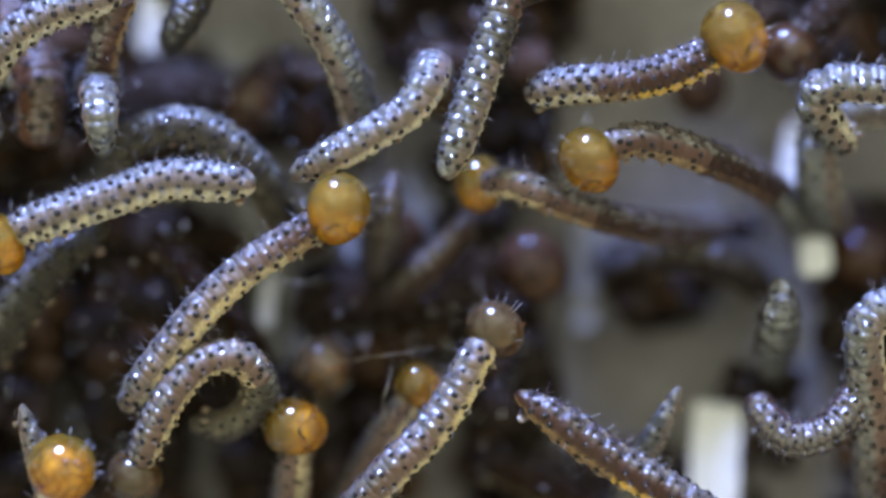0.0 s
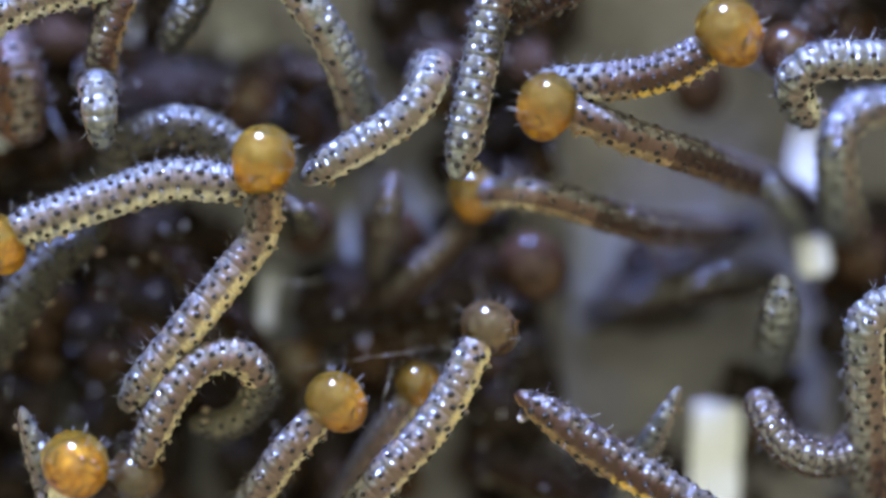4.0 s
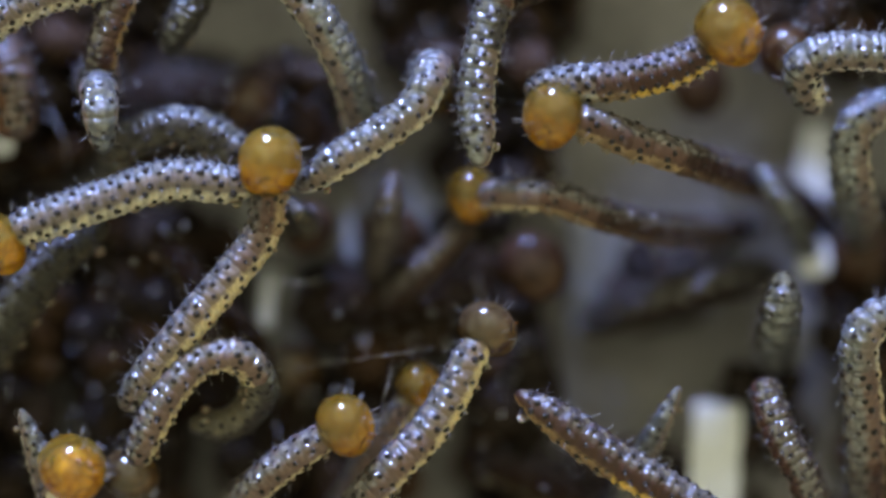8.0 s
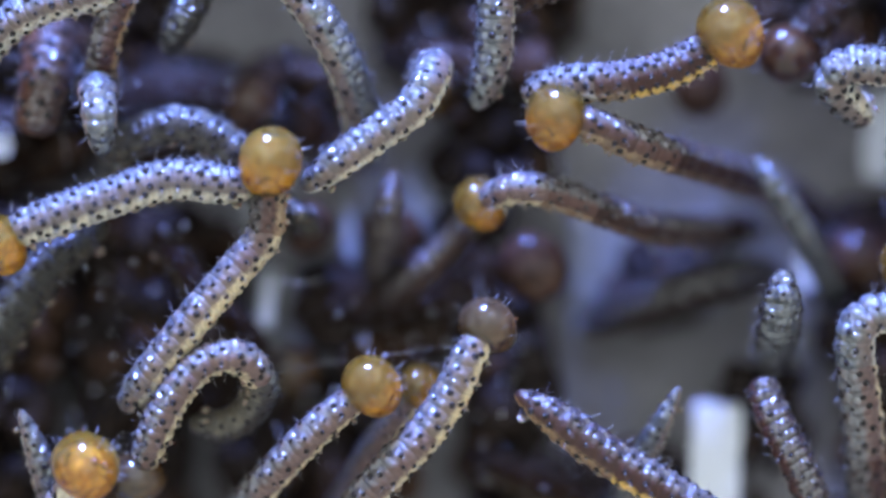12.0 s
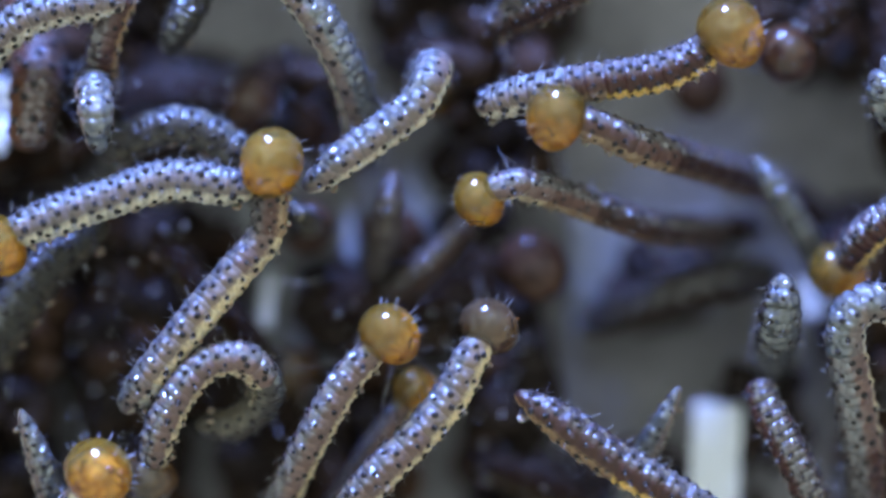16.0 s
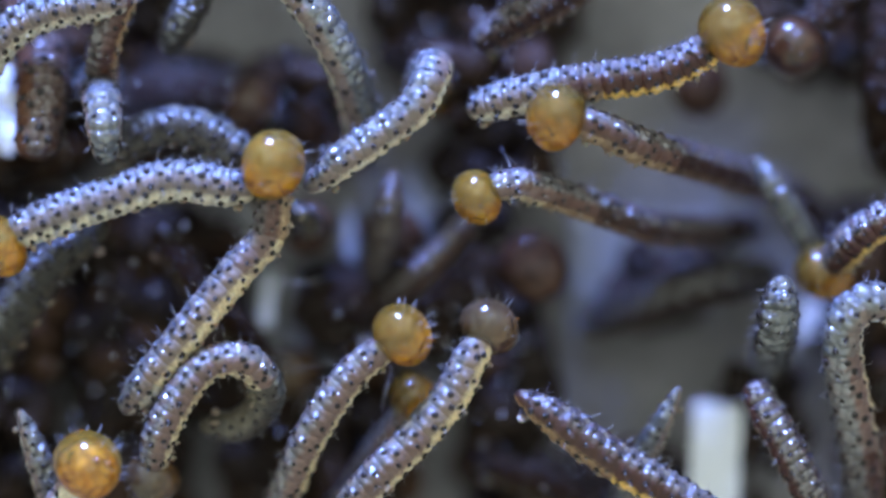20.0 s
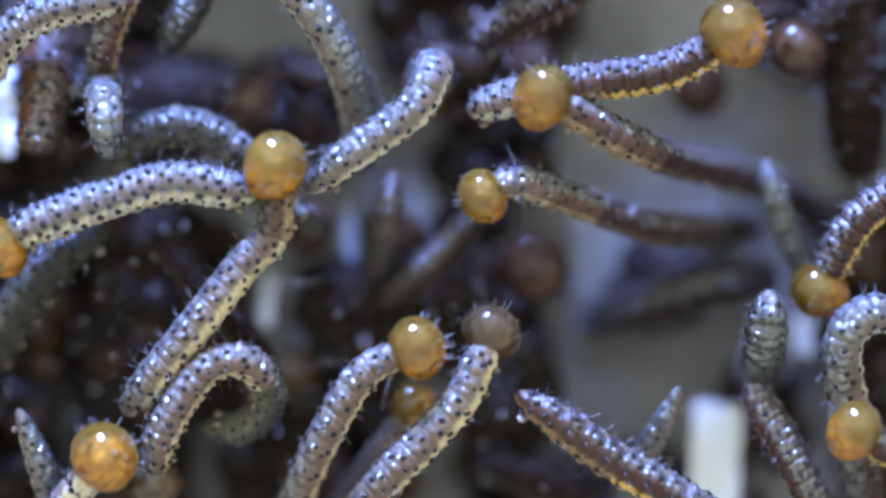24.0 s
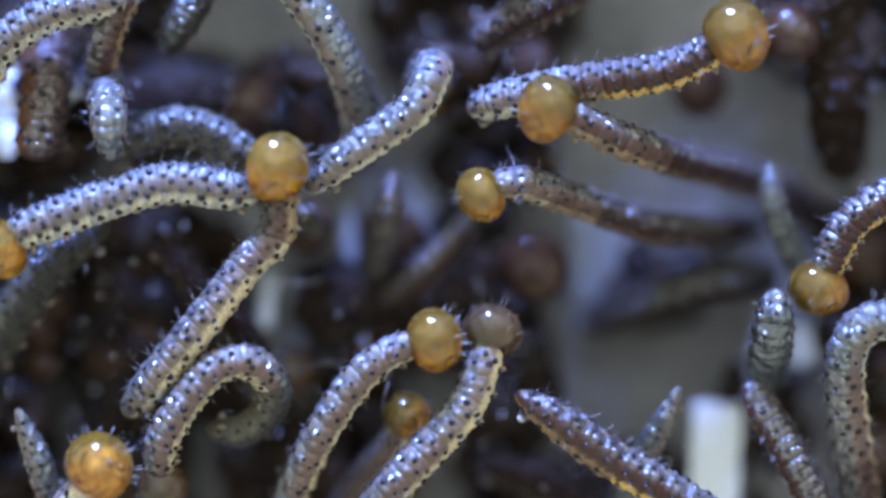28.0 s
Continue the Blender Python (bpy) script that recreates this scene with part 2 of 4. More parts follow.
# ---- caterpillars ----
WARTS = [(0.0, 0.28), (0.62, -0.22), (-0.62, -0.22), (1.05, 0.22), (-1.05, 0.22), (1.5, -0.10), (-1.5, -0.10), (1.95, 0.18), (-1.95, 0.18),
         (2.45, -0.15), (-2.45, -0.15)]


def segment_mesh(r, long, material, taper, rnd):
    """One ring of the body: three folds, tucked ends. r and long in metres."""
    bm = bmesh.new()
    a, b = taper
    shape = [(-0.82, 0.50), (-0.68, 0.82), (-0.53, 0.935), (-0.36, 1.015), (-0.20, 1.0), (-0.10, 0.94), (0.02, 1.0), (0.20, 1.02), (0.32, 0.945),
             (0.42, 0.985), (0.54, 0.93), (0.68, 0.82), (0.82, 0.50)]
    rings = [(z * long, r * q * (a + (b - a) * (z + 0.5))) for z, q in shape]
    p1, p2 = rnd.uniform(0, 6), rnd.uniform(0, 6)
    barrel(bm, rings, 20, 0.96, lambda t, i: 1 + 0.026 * math.sin(3 * t + p1 + i * 0.9) + 0.026 * math.sin(7 * t + p2 - i * 1.7))
    return mesh_of("segment", bm, material)


def wart_mesh(r):
    bm = bmesh.new()
    knob(bm, (0, 0, 0), (0, 0, 1), r * 0.155, r * 0.075)
    return mesh_of("wart", bm, WART)


def wart_places(r, long, taper, rnd):
    """Poses of the warts on one ring, each with z outwards."""
    a, b = taper
    out = []
    for t, z in WARTS:
        t, z = t + rnd.uniform(-0.12, 0.12), z + rnd.uniform(-0.10, 0.10)
        q = r * (a + (b - a) * (z + 0.5))
        way = Vector((math.sin(t), math.cos(t), 0))
        m = way.to_track_quat("Z", "Y").to_matrix().to_4x4()
        m = m @ Matrix.Diagonal((*[rnd.uniform(0.62, 1.25)] * 3, 1))
        m.translation = (way.x * q, way.y * q * 0.96, z * long)
        out.append(m)
    return out


def bristle_mesh(r, places, rnd, hairy):
    hm = bmesh.new()
    for m in places:
        out, base = (m.to_3x3() @ Vector((0, 0, 1))).normalized(), m.translation
        for k in range(2 if hairy < 1 else 4):
            way = (out + Vector((rnd.uniform(-0.6, 0.6), rnd.uniform(-0.4, 0.4), rnd.uniform(-0.7, 0.8)))).normalized()
            tall = r * (0.2 + 0.9 * rnd.random() ** 2) * hairy
            spike(hm, base, base + way * tall, r * rnd.uniform(0.008, 0.015), (0, 0, tall * rnd.uniform(-0.14, 0.14)))
    return mesh_of("bristles", hm, HAIR)


def joined_warts(r, places):
    wm = bmesh.new()
    for m in places:
        knob(wm, m.translation, m.to_3x3() @ Vector((0, 0, 1)), r * 0.155, r * 0.075)
    return mesh_of("wart_patch", wm, WART)


def head_meshes(r, material, rnd):
    """Round two-lobed head shell with jaws, eyes and bristles; z forward, y to the back side."""
    bm = bmesh.new()
    bmesh.ops.create_icosphere(bm, subdivisions=4, radius=1.0)
    for v in bm.verts:
        x, y, z = v.co
        seam = math.exp(-(x / 0.10) ** 2) * max(0.0, 0.45 + 0.55 * y + 0.2 * z)
        k = 1.0 - 0.05 * seam
        z2 = z * (1.0 if z > 0 else 0.92)
        narrow = 1 + 0.09 * y
        v.co = Vector((x * 1.04 * k * narrow, y * 1.14 * k, z2 * k * narrow)) * r
    shell = mesh_of("head", bm, material[0])
    rnd_off = rnd.uniform(0, 40)
    jm = bmesh.new()
    for s in (-1, 1):
        knob(jm, (s * 0.17 * r, -0.62 * r, 0.70 * r), (s * 0.1, -0.5, 0.8), 0.14 * r, 0.09 * r)
        spike(jm, (s * 0.42 * r, -0.50 * r, 0.70 * r), (s * 0.48 * r, -0.62 * r, 0.82 * r), 0.05 * r)
    em = bmesh.new()
    for s in (-1, 1):
        for i in range(5):
            a = -0.9 + i * 0.28
            d = Vector((s * 0.78, -0.42 + 0.16 * math.cos(a * 2), 0.42 + 0.26 * a)).normalized()
            knob(em, d * r * 0.97, d, 0.05 * r, 0.035 * r)
    hm = bmesh.new()
    for i in range(30):
        d = Vector((rnd.uniform(-1, 1), rnd.uniform(-0.6, 1), rnd.uniform(-0.1, 1))).normalized()
        way = (d + Vector((0, 0, 0.5))).normalized()
        spike(hm, d * r * 0.95, d * r * 0.95 + way * r * rnd.uniform(0.22, 0.55), r * rnd.uniform(0.010, 0.018))
    cm = bmesh.new()
    bmesh.ops.create_icosphere(cm, subdivisions=3, radius=0.84)
    for v in cm.verts:
        lump = 1 + 0.16 * noise.noise(v.co * 2.6 + Vector((rnd_off, 0, 0)))
        v.co = (Vector((v.co.x * 0.96, v.co.y * 0.92, v.co.z * 0.92)) * lump + Vector((0, -0.16, 0.0))) * r
    return shell, mesh_of("flesh", cm, material[1]), mesh_of("jaws", jm, JAW), mesh_of("eye_patch", em, WART), mesh_of("bristles", hm, HAIR)


def leg_mesh(name, long, r0, r1):
    bm = bmesh.new()
    barrel(bm, [(0, r0 * 0.9), (0.25 * long, r0), (0.6 * long, r0 * 0.75), (0.85 * long, r1), (long, r1 * 0.6)], 8)
    return mesh_of(name, bm, FOOT)


def spline(points, n=160):
    """Points along a smooth line through the given ones, n + 1 of them at even distances."""
    p = [2 * points[0] - points[1], *points, 2 * points[-1] - points[-2]]
    dense = []
    for i in range(1, len(p) - 2):
        a, b, c, d = p[i - 1:i + 3]
        for k in range(40):
            t = k / 40
            dense.append(0.5 * ((2 * b) + (c - a) * t + (2 * a - 5 * b + 4 * c - d) * t * t + (3 * b - a - 3 * c + d) * t ** 3))
    dense.append(points[-1])
    run = [0.0]
    for i in range(1, len(dense)):
        run.append(run[-1] + (dense[i] - dense[i - 1]).length)
    out, j = [], 0
    for i in range(n + 1):
        s = run[-1] * i / n
        while j < len(run) - 2 and run[j + 1] < s:
            j += 1
        w = (s - run[j]) / max(run[j + 1] - run[j], 1e-12)
        out.append(dense[j].lerp(dense[j + 1], w))
    return out, run[-1]


GRUBS = []


class Grub:
    """One caterpillar. Its keys give the line of its body, from tail to head, in plan steps."""

    def __init__(self, label, r, material, shell=AMBER, head=52, rings=12, back=(0, 0.9, 0.35), hairy=0.8, bare=False, tip=False, face=None):
        self.label, self.r, self.material, self.shell, self.head = label, r, material, shell, head
        self.rings, self.back, self.hairy, self.bare, self.tip, self.face, self.keys = rings, Vector(back).normalized(), hairy, bare, tip, face, []
        GRUBS.append(self)

    def key(self, t, *points):
        self.keys.append((t, [at(*p) if len(p) == 3 else at(p[0], p[1], SHARP) for p in points]))
        return self

    def shift(self, t, base, du, dv, power=1.5):
        """The line of an earlier key again, swung sideways more and more towards the head."""
        old = self.keys[base][1]
        n = len(old) - 1
        k = (REACH + SHARP) / REACH * STEP
        self.keys.append((t, [p + Vector((du, -dv, 0)) * (k * (i / n) ** power) for i, p in enumerate(old)]))
        return self

    def poses(self, points):
        """Poses of tail-to-head rings and of the head along one line."""
        line, long = spline(points)
        n = len(line) - 1
        reach = self.head * STEP * 0.72
        body = max(0.3, 1 - reach / long)
        spots = [body * (i + 0.5) / self.rings for i in range(self.rings)] + [1.0]
        places, ways = [], []
        for s in spots:
            x = s * n
            i = min(int(x), n - 1)
            places.append(line[i].lerp(line[i + 1], x - i))
            ways.append((line[min(n, i + 6)] - line[max(0, i - 5)]).normalized())
        # the back is set at the middle ring and carried along the body without twist
        mid = len(spots) // 2
        backs = [None] * len(spots)
        y = self.back - ways[mid] * self.back.dot(ways[mid])
        backs[mid] = y.normalized() if y.length > 0.05 else ways[mid].orthogonal().normalized()
        for order in (range(mid + 1, len(spots)), range(mid - 1, -1, -1)):
            last = mid
            for i in order:
                y = ways[last].rotation_difference(ways[i]) @ backs[last]
                backs[i] = (y - ways[i] * y.dot(ways[i])).normalized()
                last = i
        out = []
        for p, z, y in zip(places, ways, backs):
            m = Matrix((y.cross(z), y, z)).transposed().to_4x4()
            m.translation = p
            out.append(m)
        if self.face:
            # the head is turned aside: which way it looks, and where its crown points
            z, y = (Vector(v).normalized() for v in self.face)
            y = (y - z * y.dot(z)).normalized()
            m = Matrix((y.cross(z), y, z)).transposed().to_4x4()
            m.translation = places[-1]
            out[-1] = m
        return out, long * body

    def build(self, seed):
        rnd = random.Random(seed)
        self.keys.sort(key=lambda k: k[0])
        all_poses = [(t, *self.poses(p)) for t, p in self.keys]
        long = sum(k[2] for k in all_poses) / len(all_poses) / self.rings
        thing = new("caterpillar")
        foot = min(self.keys[0][1], key=lambda p: p.z).copy()
        thing.location = foot
        tagged(thing, self.label, "caterpillar", "caterpillars in the pile")
        thing.empty_display_size = 1e-4
        home = Matrix.Translation(-foot)
        r = self.r * STEP
        n = self.rings
        deep = max(p.z for _, line in self.keys for p in line) < 440 * STEP
        dot = wart_mesh(r)

        def ring_set(taper, cover):
            places = wart_places(r, long, taper, rnd)
            return segment_mesh(r, long, cover, taper, rnd), places, bristle_mesh(r, places, rnd, self.hairy), joined_warts(r, places) if deep else None
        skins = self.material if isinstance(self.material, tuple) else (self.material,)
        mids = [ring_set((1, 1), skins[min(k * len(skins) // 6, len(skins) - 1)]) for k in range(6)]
        shapes = ((0, (0.42, 0.78) if self.tip else (0.60, 0.92)), (1, (0.78, 0.94) if self.tip else (0.92, 1.0)), (n - 2, (1.0, 0.94)), (n - 1, (0.94, 0.84)))
        ends = {i: ring_set(tp, skins[0 if i < 2 else -1]) for i, tp in shapes}
        leg, proleg = leg_mesh("leg", r * 0.38, r * 0.14, r * 0.05), leg_mesh("proleg", r * 0.16, r * 0.24, r * 0.18)
        self.moves = []
        for i in range(n):
            body, places, hairs, joined = ends.get(i, mids[min(i * 6 // n, 5)])
            ob = part("segment", body, thing, "", home @ all_poses[0][1][i])
            if deep:
                tagged(part("wart_patch", joined, ob, "small black warts"), kind="stuff")
            else:
                for m in places:
                    part("wart", dot, ob, "", m)
            tagged(part("bristles", hairs, ob, "clear stiff bristles"), kind="stuff")
            kind = leg if i >= n - 3 else proleg if i in (0, 3, 4, 5, 6) else None
            if kind:
                for s in (-1, 1):
                    part("leg" if kind is leg else "proleg", kind, ob, "",
                         Matrix.Translation((s * r * 0.38, -r * 0.80, 0)) @ Matrix.Rotation(radians(90), 4, "X") @ Matrix.Rotation(radians(-22 * s), 4, "Y"))
            self.moves.append((ob, [(t, home @ ps[i]) for t, ps, _ in all_poses]))
        if not self.bare:
            shell, flesh, jaws, eyes, hairs = head_meshes(self.head * STEP, self.shell, rnd)
            ob = part("head", shell, thing, "glossy rounded head shell", home @ all_poses[0][1][n])
            part("flesh", flesh, ob, "orange flesh seen through the clear shell")
            part("mouth", jaws, ob, "dark brown jaws")
            tagged(part("eye_patch", eyes, ob, "black eye spots"), kind="stuff")
            tagged(part("bristles", hairs, ob, "clear stiff bristles"), kind="stuff")
            self.moves.append((ob, [(t, home @ ps[n]) for t, ps, _ in all_poses]))
        if len(self.keys) == 1:
            self.moves = []
        return thing


# ---- tray and litter ----
def tray():
    """Grey tray floor: fine waves under the pile, flat further out."""
    bm = bmesh.new()
    cuts = [-0.15, -0.06, -0.02] + [(-4.0 + i * 0.08) * 1e-3 for i in range(101)] + [0.02, 0.06, 0.15]
    rows = []
    for y in cuts:
        row = []
        for x in cuts:
            near = max(0.0, 1 - max(abs(x), abs(y)) / 4.2e-3) ** 0.5
            z = noise.noise(Vector((x * 900, y * 350, 0.3))) * 9e-5 + noise.noise(Vector((x * 2600, y * 1500, 3.0))) * 4e-5
            row.append(bm.verts.new((x, y, z * near)))
        rows.append(row)
    for j in range(len(cuts) - 1):
        for i in range(len(cuts) - 1):
            bm.faces.new((rows[j][i], rows[j][i + 1], rows[j + 1][i + 1], rows[j + 1][i]))
    ob = new("floor", mesh_of("floor", bm, TRAY))
    tagged(ob, "grey dull tray floor under the pile", "floor", kind="structure")


tray()


def unseen_wall(name, x, y, wide, deep, tall=1.34e-3):
    """One low tray side added out of view, with a rounded top edge."""
    bm = bmesh.new()
    bmesh.ops.create_cube(bm, size=1.0)
    for v in bm.verts:
        v.co = Vector((x + v.co.x * wide, y + v.co.y * deep, (v.co.z + 0.5) * tall))
    top = [e for e in bm.edges if all(v.co.z > tall * 0.9 for v in e.verts)]
    bmesh.ops.bevel(bm, geom=top, offset=1.5e-4, segments=3, affect="EDGES")
    tagged(new(name, mesh_of(name, bm, TRAY)), "low grey tray side added out of view", "wall", kind="structure")


# the north side is added to keep lamp light off the floor
unseen_wall("wall_north", 0, 4.3e-3, 15e-3, 6e-4)
unseen_wall("wall_south", 0, -4.3e-3, 15e-3, 6e-4)
unseen_wall("wall_east", 7.8e-3, 0, 5.9e-4, 7.99e-3)
unseen_wall("wall_west", -7.8e-3, 0, 5.9e-4, 7.99e-3)

ICO = bmesh.new()
bmesh.ops.create_icosphere(ICO, subdivisions=2, radius=1.0)
ICO_V = [v.co.copy() for v in ICO.verts]
ICO_F = [[v.index for v in f.verts] for f in ICO.faces]
ICO.free()


def litter(name, label, zones, size, top, seed):
    """Crumbs of dark droppings and egg waste, heaped in zones (u0, v0, u1, v1, how many)."""
    rnd = random.Random(seed)
    verts, faces = [], []
    for u0, v0, u1, v1, many in zones:
        for i in range(many):
            r = rnd.uniform(*size)
            h = r * 0.6 + rnd.random() ** 1.6 * top
            c = at(rnd.uniform(u0, u1), rnd.uniform(v0, v1), h)
            turn = Euler((rnd.uniform(0, 6), rnd.uniform(0, 6), rnd.uniform(0, 6))).to_matrix()
            sx, sy, sz = rnd.uniform(0.6, 1.3), rnd.uniform(0.6, 1.1), rnd.uniform(0.5, 1.0)
            off = Vector((rnd.uniform(0, 50), 0, 0))
            start = len(verts)
            for v in ICO_V:
                k = 1 + 0.35 * noise.noise(v * 1.6 + off)
                q = turn @ Vector((v.x * sx * k, v.y * sy * k, v.z * sz * k))
                p = c + q * (r * STEP)
                verts.append((p.x, p.y, max(p.z, -2e-5)))
            faces += [[start + k for k in f] for f in ICO_F]
    data = bpy.data.meshes.new(name)
    data.from_pydata(verts, [], faces)
    data.polygons.foreach_set("use_smooth", [True] * len(faces))
    data.materials.append(CRUMB)
    tagged(new(name, data), label, "litter", kind="stuff")


litter("litter", "dark brown crumbs of droppings and egg waste on the tray", [
    (-150, 380, 330, 620, 170), (150, 400, 430, 720, 150), (540, 470, 880, 640, 45), (640, 380, 900, 450, 10), (-120, -80, 300, 110, 90), (400, 680, 720, 960, 120), (230, 120, 600, 270, 110),
    (-120, 90, 140, 330, 110), (-120, 600, 80, 950, 110), (840, 500, 950, 950, 110), (770, 180, 960, 330, 36),
    (1100, 450, 1260, 570, 30), (1470, 380, 1700, 620, 60), (1500, 640, 1700, 950, 50), (1300, 640, 1400, 900, 18), (1340, -60, 1700, 130, 110), (680, -80, 1010, 130, 90),
    (170, 560, 320, 950, 120), (940, 800, 1220, 950, 70)], (22, 60), 130, 7)


# ---- eggs ----
def egg_mesh(r, dent, seed):
    bm = bmesh.new()
    bmesh.ops.create_icosphere(bm, subdivisions=3, radius=1.0)
    rnd = random.Random(seed)
    d = Vector((rnd.uniform(-0.6, 0.6), rnd.uniform(-0.6, 0.6), 0.8)).normalized()
    for v in bm.verts:
        k = 1 + 0.04 * noise.noise(v.co * 2 + Vector((seed, 0, 0))) - dent * max(0.0, v.co.dot(d) - 0.72) * 1.4
        v.co = Vector((v.co.x, v.co.y, v.co.z * 0.86)) * (k * r)
    return mesh_of("egg", bm, EGG)


def egg(u, v, h, r, turn, seed, dent=0.25):
    ob = new("egg", egg_mesh(r * STEP, dent, seed))
    ob.matrix_basis = Matrix.Translation(at(u, v, h)) @ Euler((0.2, 0.3, turn)).to_matrix().to_4x4() @ Matrix.Diagonal((1.0, 1.12, 1, 1))
    return tagged(ob, "glossy dark brown insect egg lying in the litter", "egg", "eggs in the litter")


EGGS = [(530, 215, 110, 56), (696, 416, 230, 52), (546, 404, 230, 46), (945, 472, 240, 62), (592, 562, 120, 60),
        (1238, 152, 150, 54), (1530, 455, 120, 62), (880, 740, 100, 58), (740, 560, 100, 62), (1490, 60, 110, 60),
        (950, 880, 100, 60), (1540, 800, 100, 62)]
for i, (u, v, h, r) in enumerate(EGGS):
    egg(u, v, h, r, i * 1.3, i)


def glint_bead_mesh(r):
    bm = bmesh.new()
    bmesh.ops.create_icosphere(bm, subdivisions=2, radius=r)
    for v in bm.verts:
        v.co.z *= 0.8
    return mesh_of("droplet", bm, BEAD)


GLINT_BEAD = glint_bead_mesh(7 * STEP)
# clear beads added to stand in for small bright glints
for u, v, h in ((412, 150, 236), (515, 180, 152), (586, 528, 166), (602, 530, 164), (930, 436, 272), (696, 384, 262), (1408, 46, 366), (1422, 52, 372)):
    ob = new("droplet", GLINT_BEAD)
    ob.location = at(u, v, h)
    tagged(ob, "tiny clear bead added for a glint on a brown shell", "droplet", "droplets on shells")


# ---- pale flakes ----
def flake_mesh(wide, tall, thick, curl, material, seed, rag):
    """A curled scrap with an uneven edge and a thickness."""
    bm = bmesh.new()
    nx, ny = 8, 14
    faces = []
    for side in (1, -1):
        rows = []
        for j in range(ny + 1):
            y = (j / ny - 0.5)
            w = wide * (1 - 0.22 * rag * abs(2 * y) ** 5) * (1 + 0.16 * rag * noise.noise(Vector((seed, y * 4, 0))))
            row = []
            for i in range(nx + 1):
                x = (i / nx - 0.5)
                z = curl * (x * x * 4 + 0.3 * math.sin(y * 5 + seed)) + thick * 0.5 * side
                row.append(bm.verts.new(((x * w + 0.12 * rag * wide * noise.noise(Vector((seed + 9, y * 3, 0)))) * STEP, y * tall * STEP, z * STEP)))
            rows.append(row)
        for j in range(ny):
            for i in range(nx):
                q = (rows[j][i], rows[j][i + 1], rows[j + 1][i + 1], rows[j + 1][i])
                bm.faces.new(q if side > 0 else q[::-1])
        faces.append(rows)
    a, b = faces
    rim_a = a[0] + [r[-1] for r in a[1:]] + a[-1][-2::-1] + [r[0] for r in a[-2:0:-1]]
    rim_b = b[0] + [r[-1] for r in b[1:]] + b[-1][-2::-1] + [r[0] for r in b[-2:0:-1]]
    for i in range(len(rim_a)):
        n = (i + 1) % len(rim_a)
        bm.faces.new((rim_a[n], rim_a[i], rim_b[i], rim_b[n]))
    return mesh_of("flake", bm, material)


FLAKES = []


def flake(u, v, h, wide, tall, turn, material=CHIP, curl=14, seed=0, tilt=0, rag=1.0, moves=()):
    ob = new("shell_flake", flake_mesh(wide, tall, 5, curl, material, seed, rag))
    base = Euler((radians(tilt), 0, radians(turn))).to_matrix().to_4x4()
    ob.matrix_basis = Matrix.Translation(at(u, v, h)) @ base
    white = material is CHIP
    tagged(ob, "white curled eggshell scrap lying on the tray" if white else "greyish strip added for a pale streak reflected in the tray", "eggshell" if white else "film",
           "pale scraps among the litter")
    if moves:
        FLAKES.append((ob, [(t, Matrix.Translation(at(*p)) @ base) for t, *p in moves]))
    return ob


flake(1264, 842, 168, 92, 270, -4, curl=6, seed=1, tilt=-10, rag=0.2)
flake(262, 60, 110, 52, 150, -6, seed=2, moves=[(0, 265, 60, 110), (3, 235, 70, 100), (8, 150, 10, 60), (12, 160, 0, 60), (17, 150, -60, 60), (28, 150, -60, 60)])
flake(1478, 310, 90, 62, 170, -8, seed=3, tilt=-8,
      moves=[(0, 1410, 300, 90), (3, 1420, 300, 90), (6, 1430, 310, 90), (8, 1440, 300, 60), (12, 1560, 240, 40), (28, 1620, 200, 40)])
flake(1442, 454, 190, 58, 70, 8, curl=3, seed=4, rag=1.3, moves=[(0, 1442, 454, 190), (6, 1440, 454, 190), (8, 1440, 456, 150), (9.5, 1440, 458, 120), (12, 1436, 480, 120), (17, 1436, 540, 110), (28, 1420, 612, 110)])
# the grey strips are added in place of streaks mirrored in the glossy floor
flake(1042, 466, 40, 60, 200, 6, STREAK, curl=5, seed=5, tilt=4)
flake(1094, 470, 50, 56, 190, 3, STREAK, curl=4, seed=6)
flake(618, 400, 110, 24, 150, 4, STREAK, seed=7, tilt=-30)
flake(474, 530, 120, 26, 120, -4, seed=8, tilt=-30)
flake(742, 370, 60, 70, 170, -14, STREAK, seed=9)
flake(500, 560, 50, 80, 170, 4, STREAK, curl=6, seed=19)
flake(440, 400, 60, 60, 130, -10, STREAK, curl=6, seed=20)
flake(1298, 390, 60, 40, 130, 0, STREAK, seed=10)
flake(425, 95, 50, 90, 90, 20, STREAK, seed=11, moves=[(0, 425, 95, 50), (3, 425, 95, 50), (6, 420, -75, 50), (28, 420, -90, 50)])
flake(1032, 545, 50, 46, 90, 2, STREAK, seed=12)
flake(5, 170, 260, 44, 60, 10, seed=13, moves=[(0, -30, 220, 200), (8, 0, 245, 200), (12, -4, 250, 200), (17, 2, 160, 240), (20, 5, 175, 260), (28, 5, 180, 260)])
flake(8, 245, 260, 50, 66, -12, seed=14, moves=[(0, -60, 250, 200), (12, -40, 260, 200), (17, 0, 235, 240), (20, 8, 240, 260), (28, 8, 245, 260)])
flake(115, 155, 280, 44, 56, 30, seed=15, moves=[(0, -90, 120, 200), (15, -60, 140, 220), (19, 30, 150, 240), (21, 92, 165, 270), (24, 110, 145, 280), (28, 116, 154, 280)])
flake(12, 120, 250, 34, 34, 0, seed=16, moves=[(0, 20, 130, 200), (3, 0, 120, 200), (12, -50, 120, 200), (20, 5, 125, 250), (28, 12, 128, 250)])
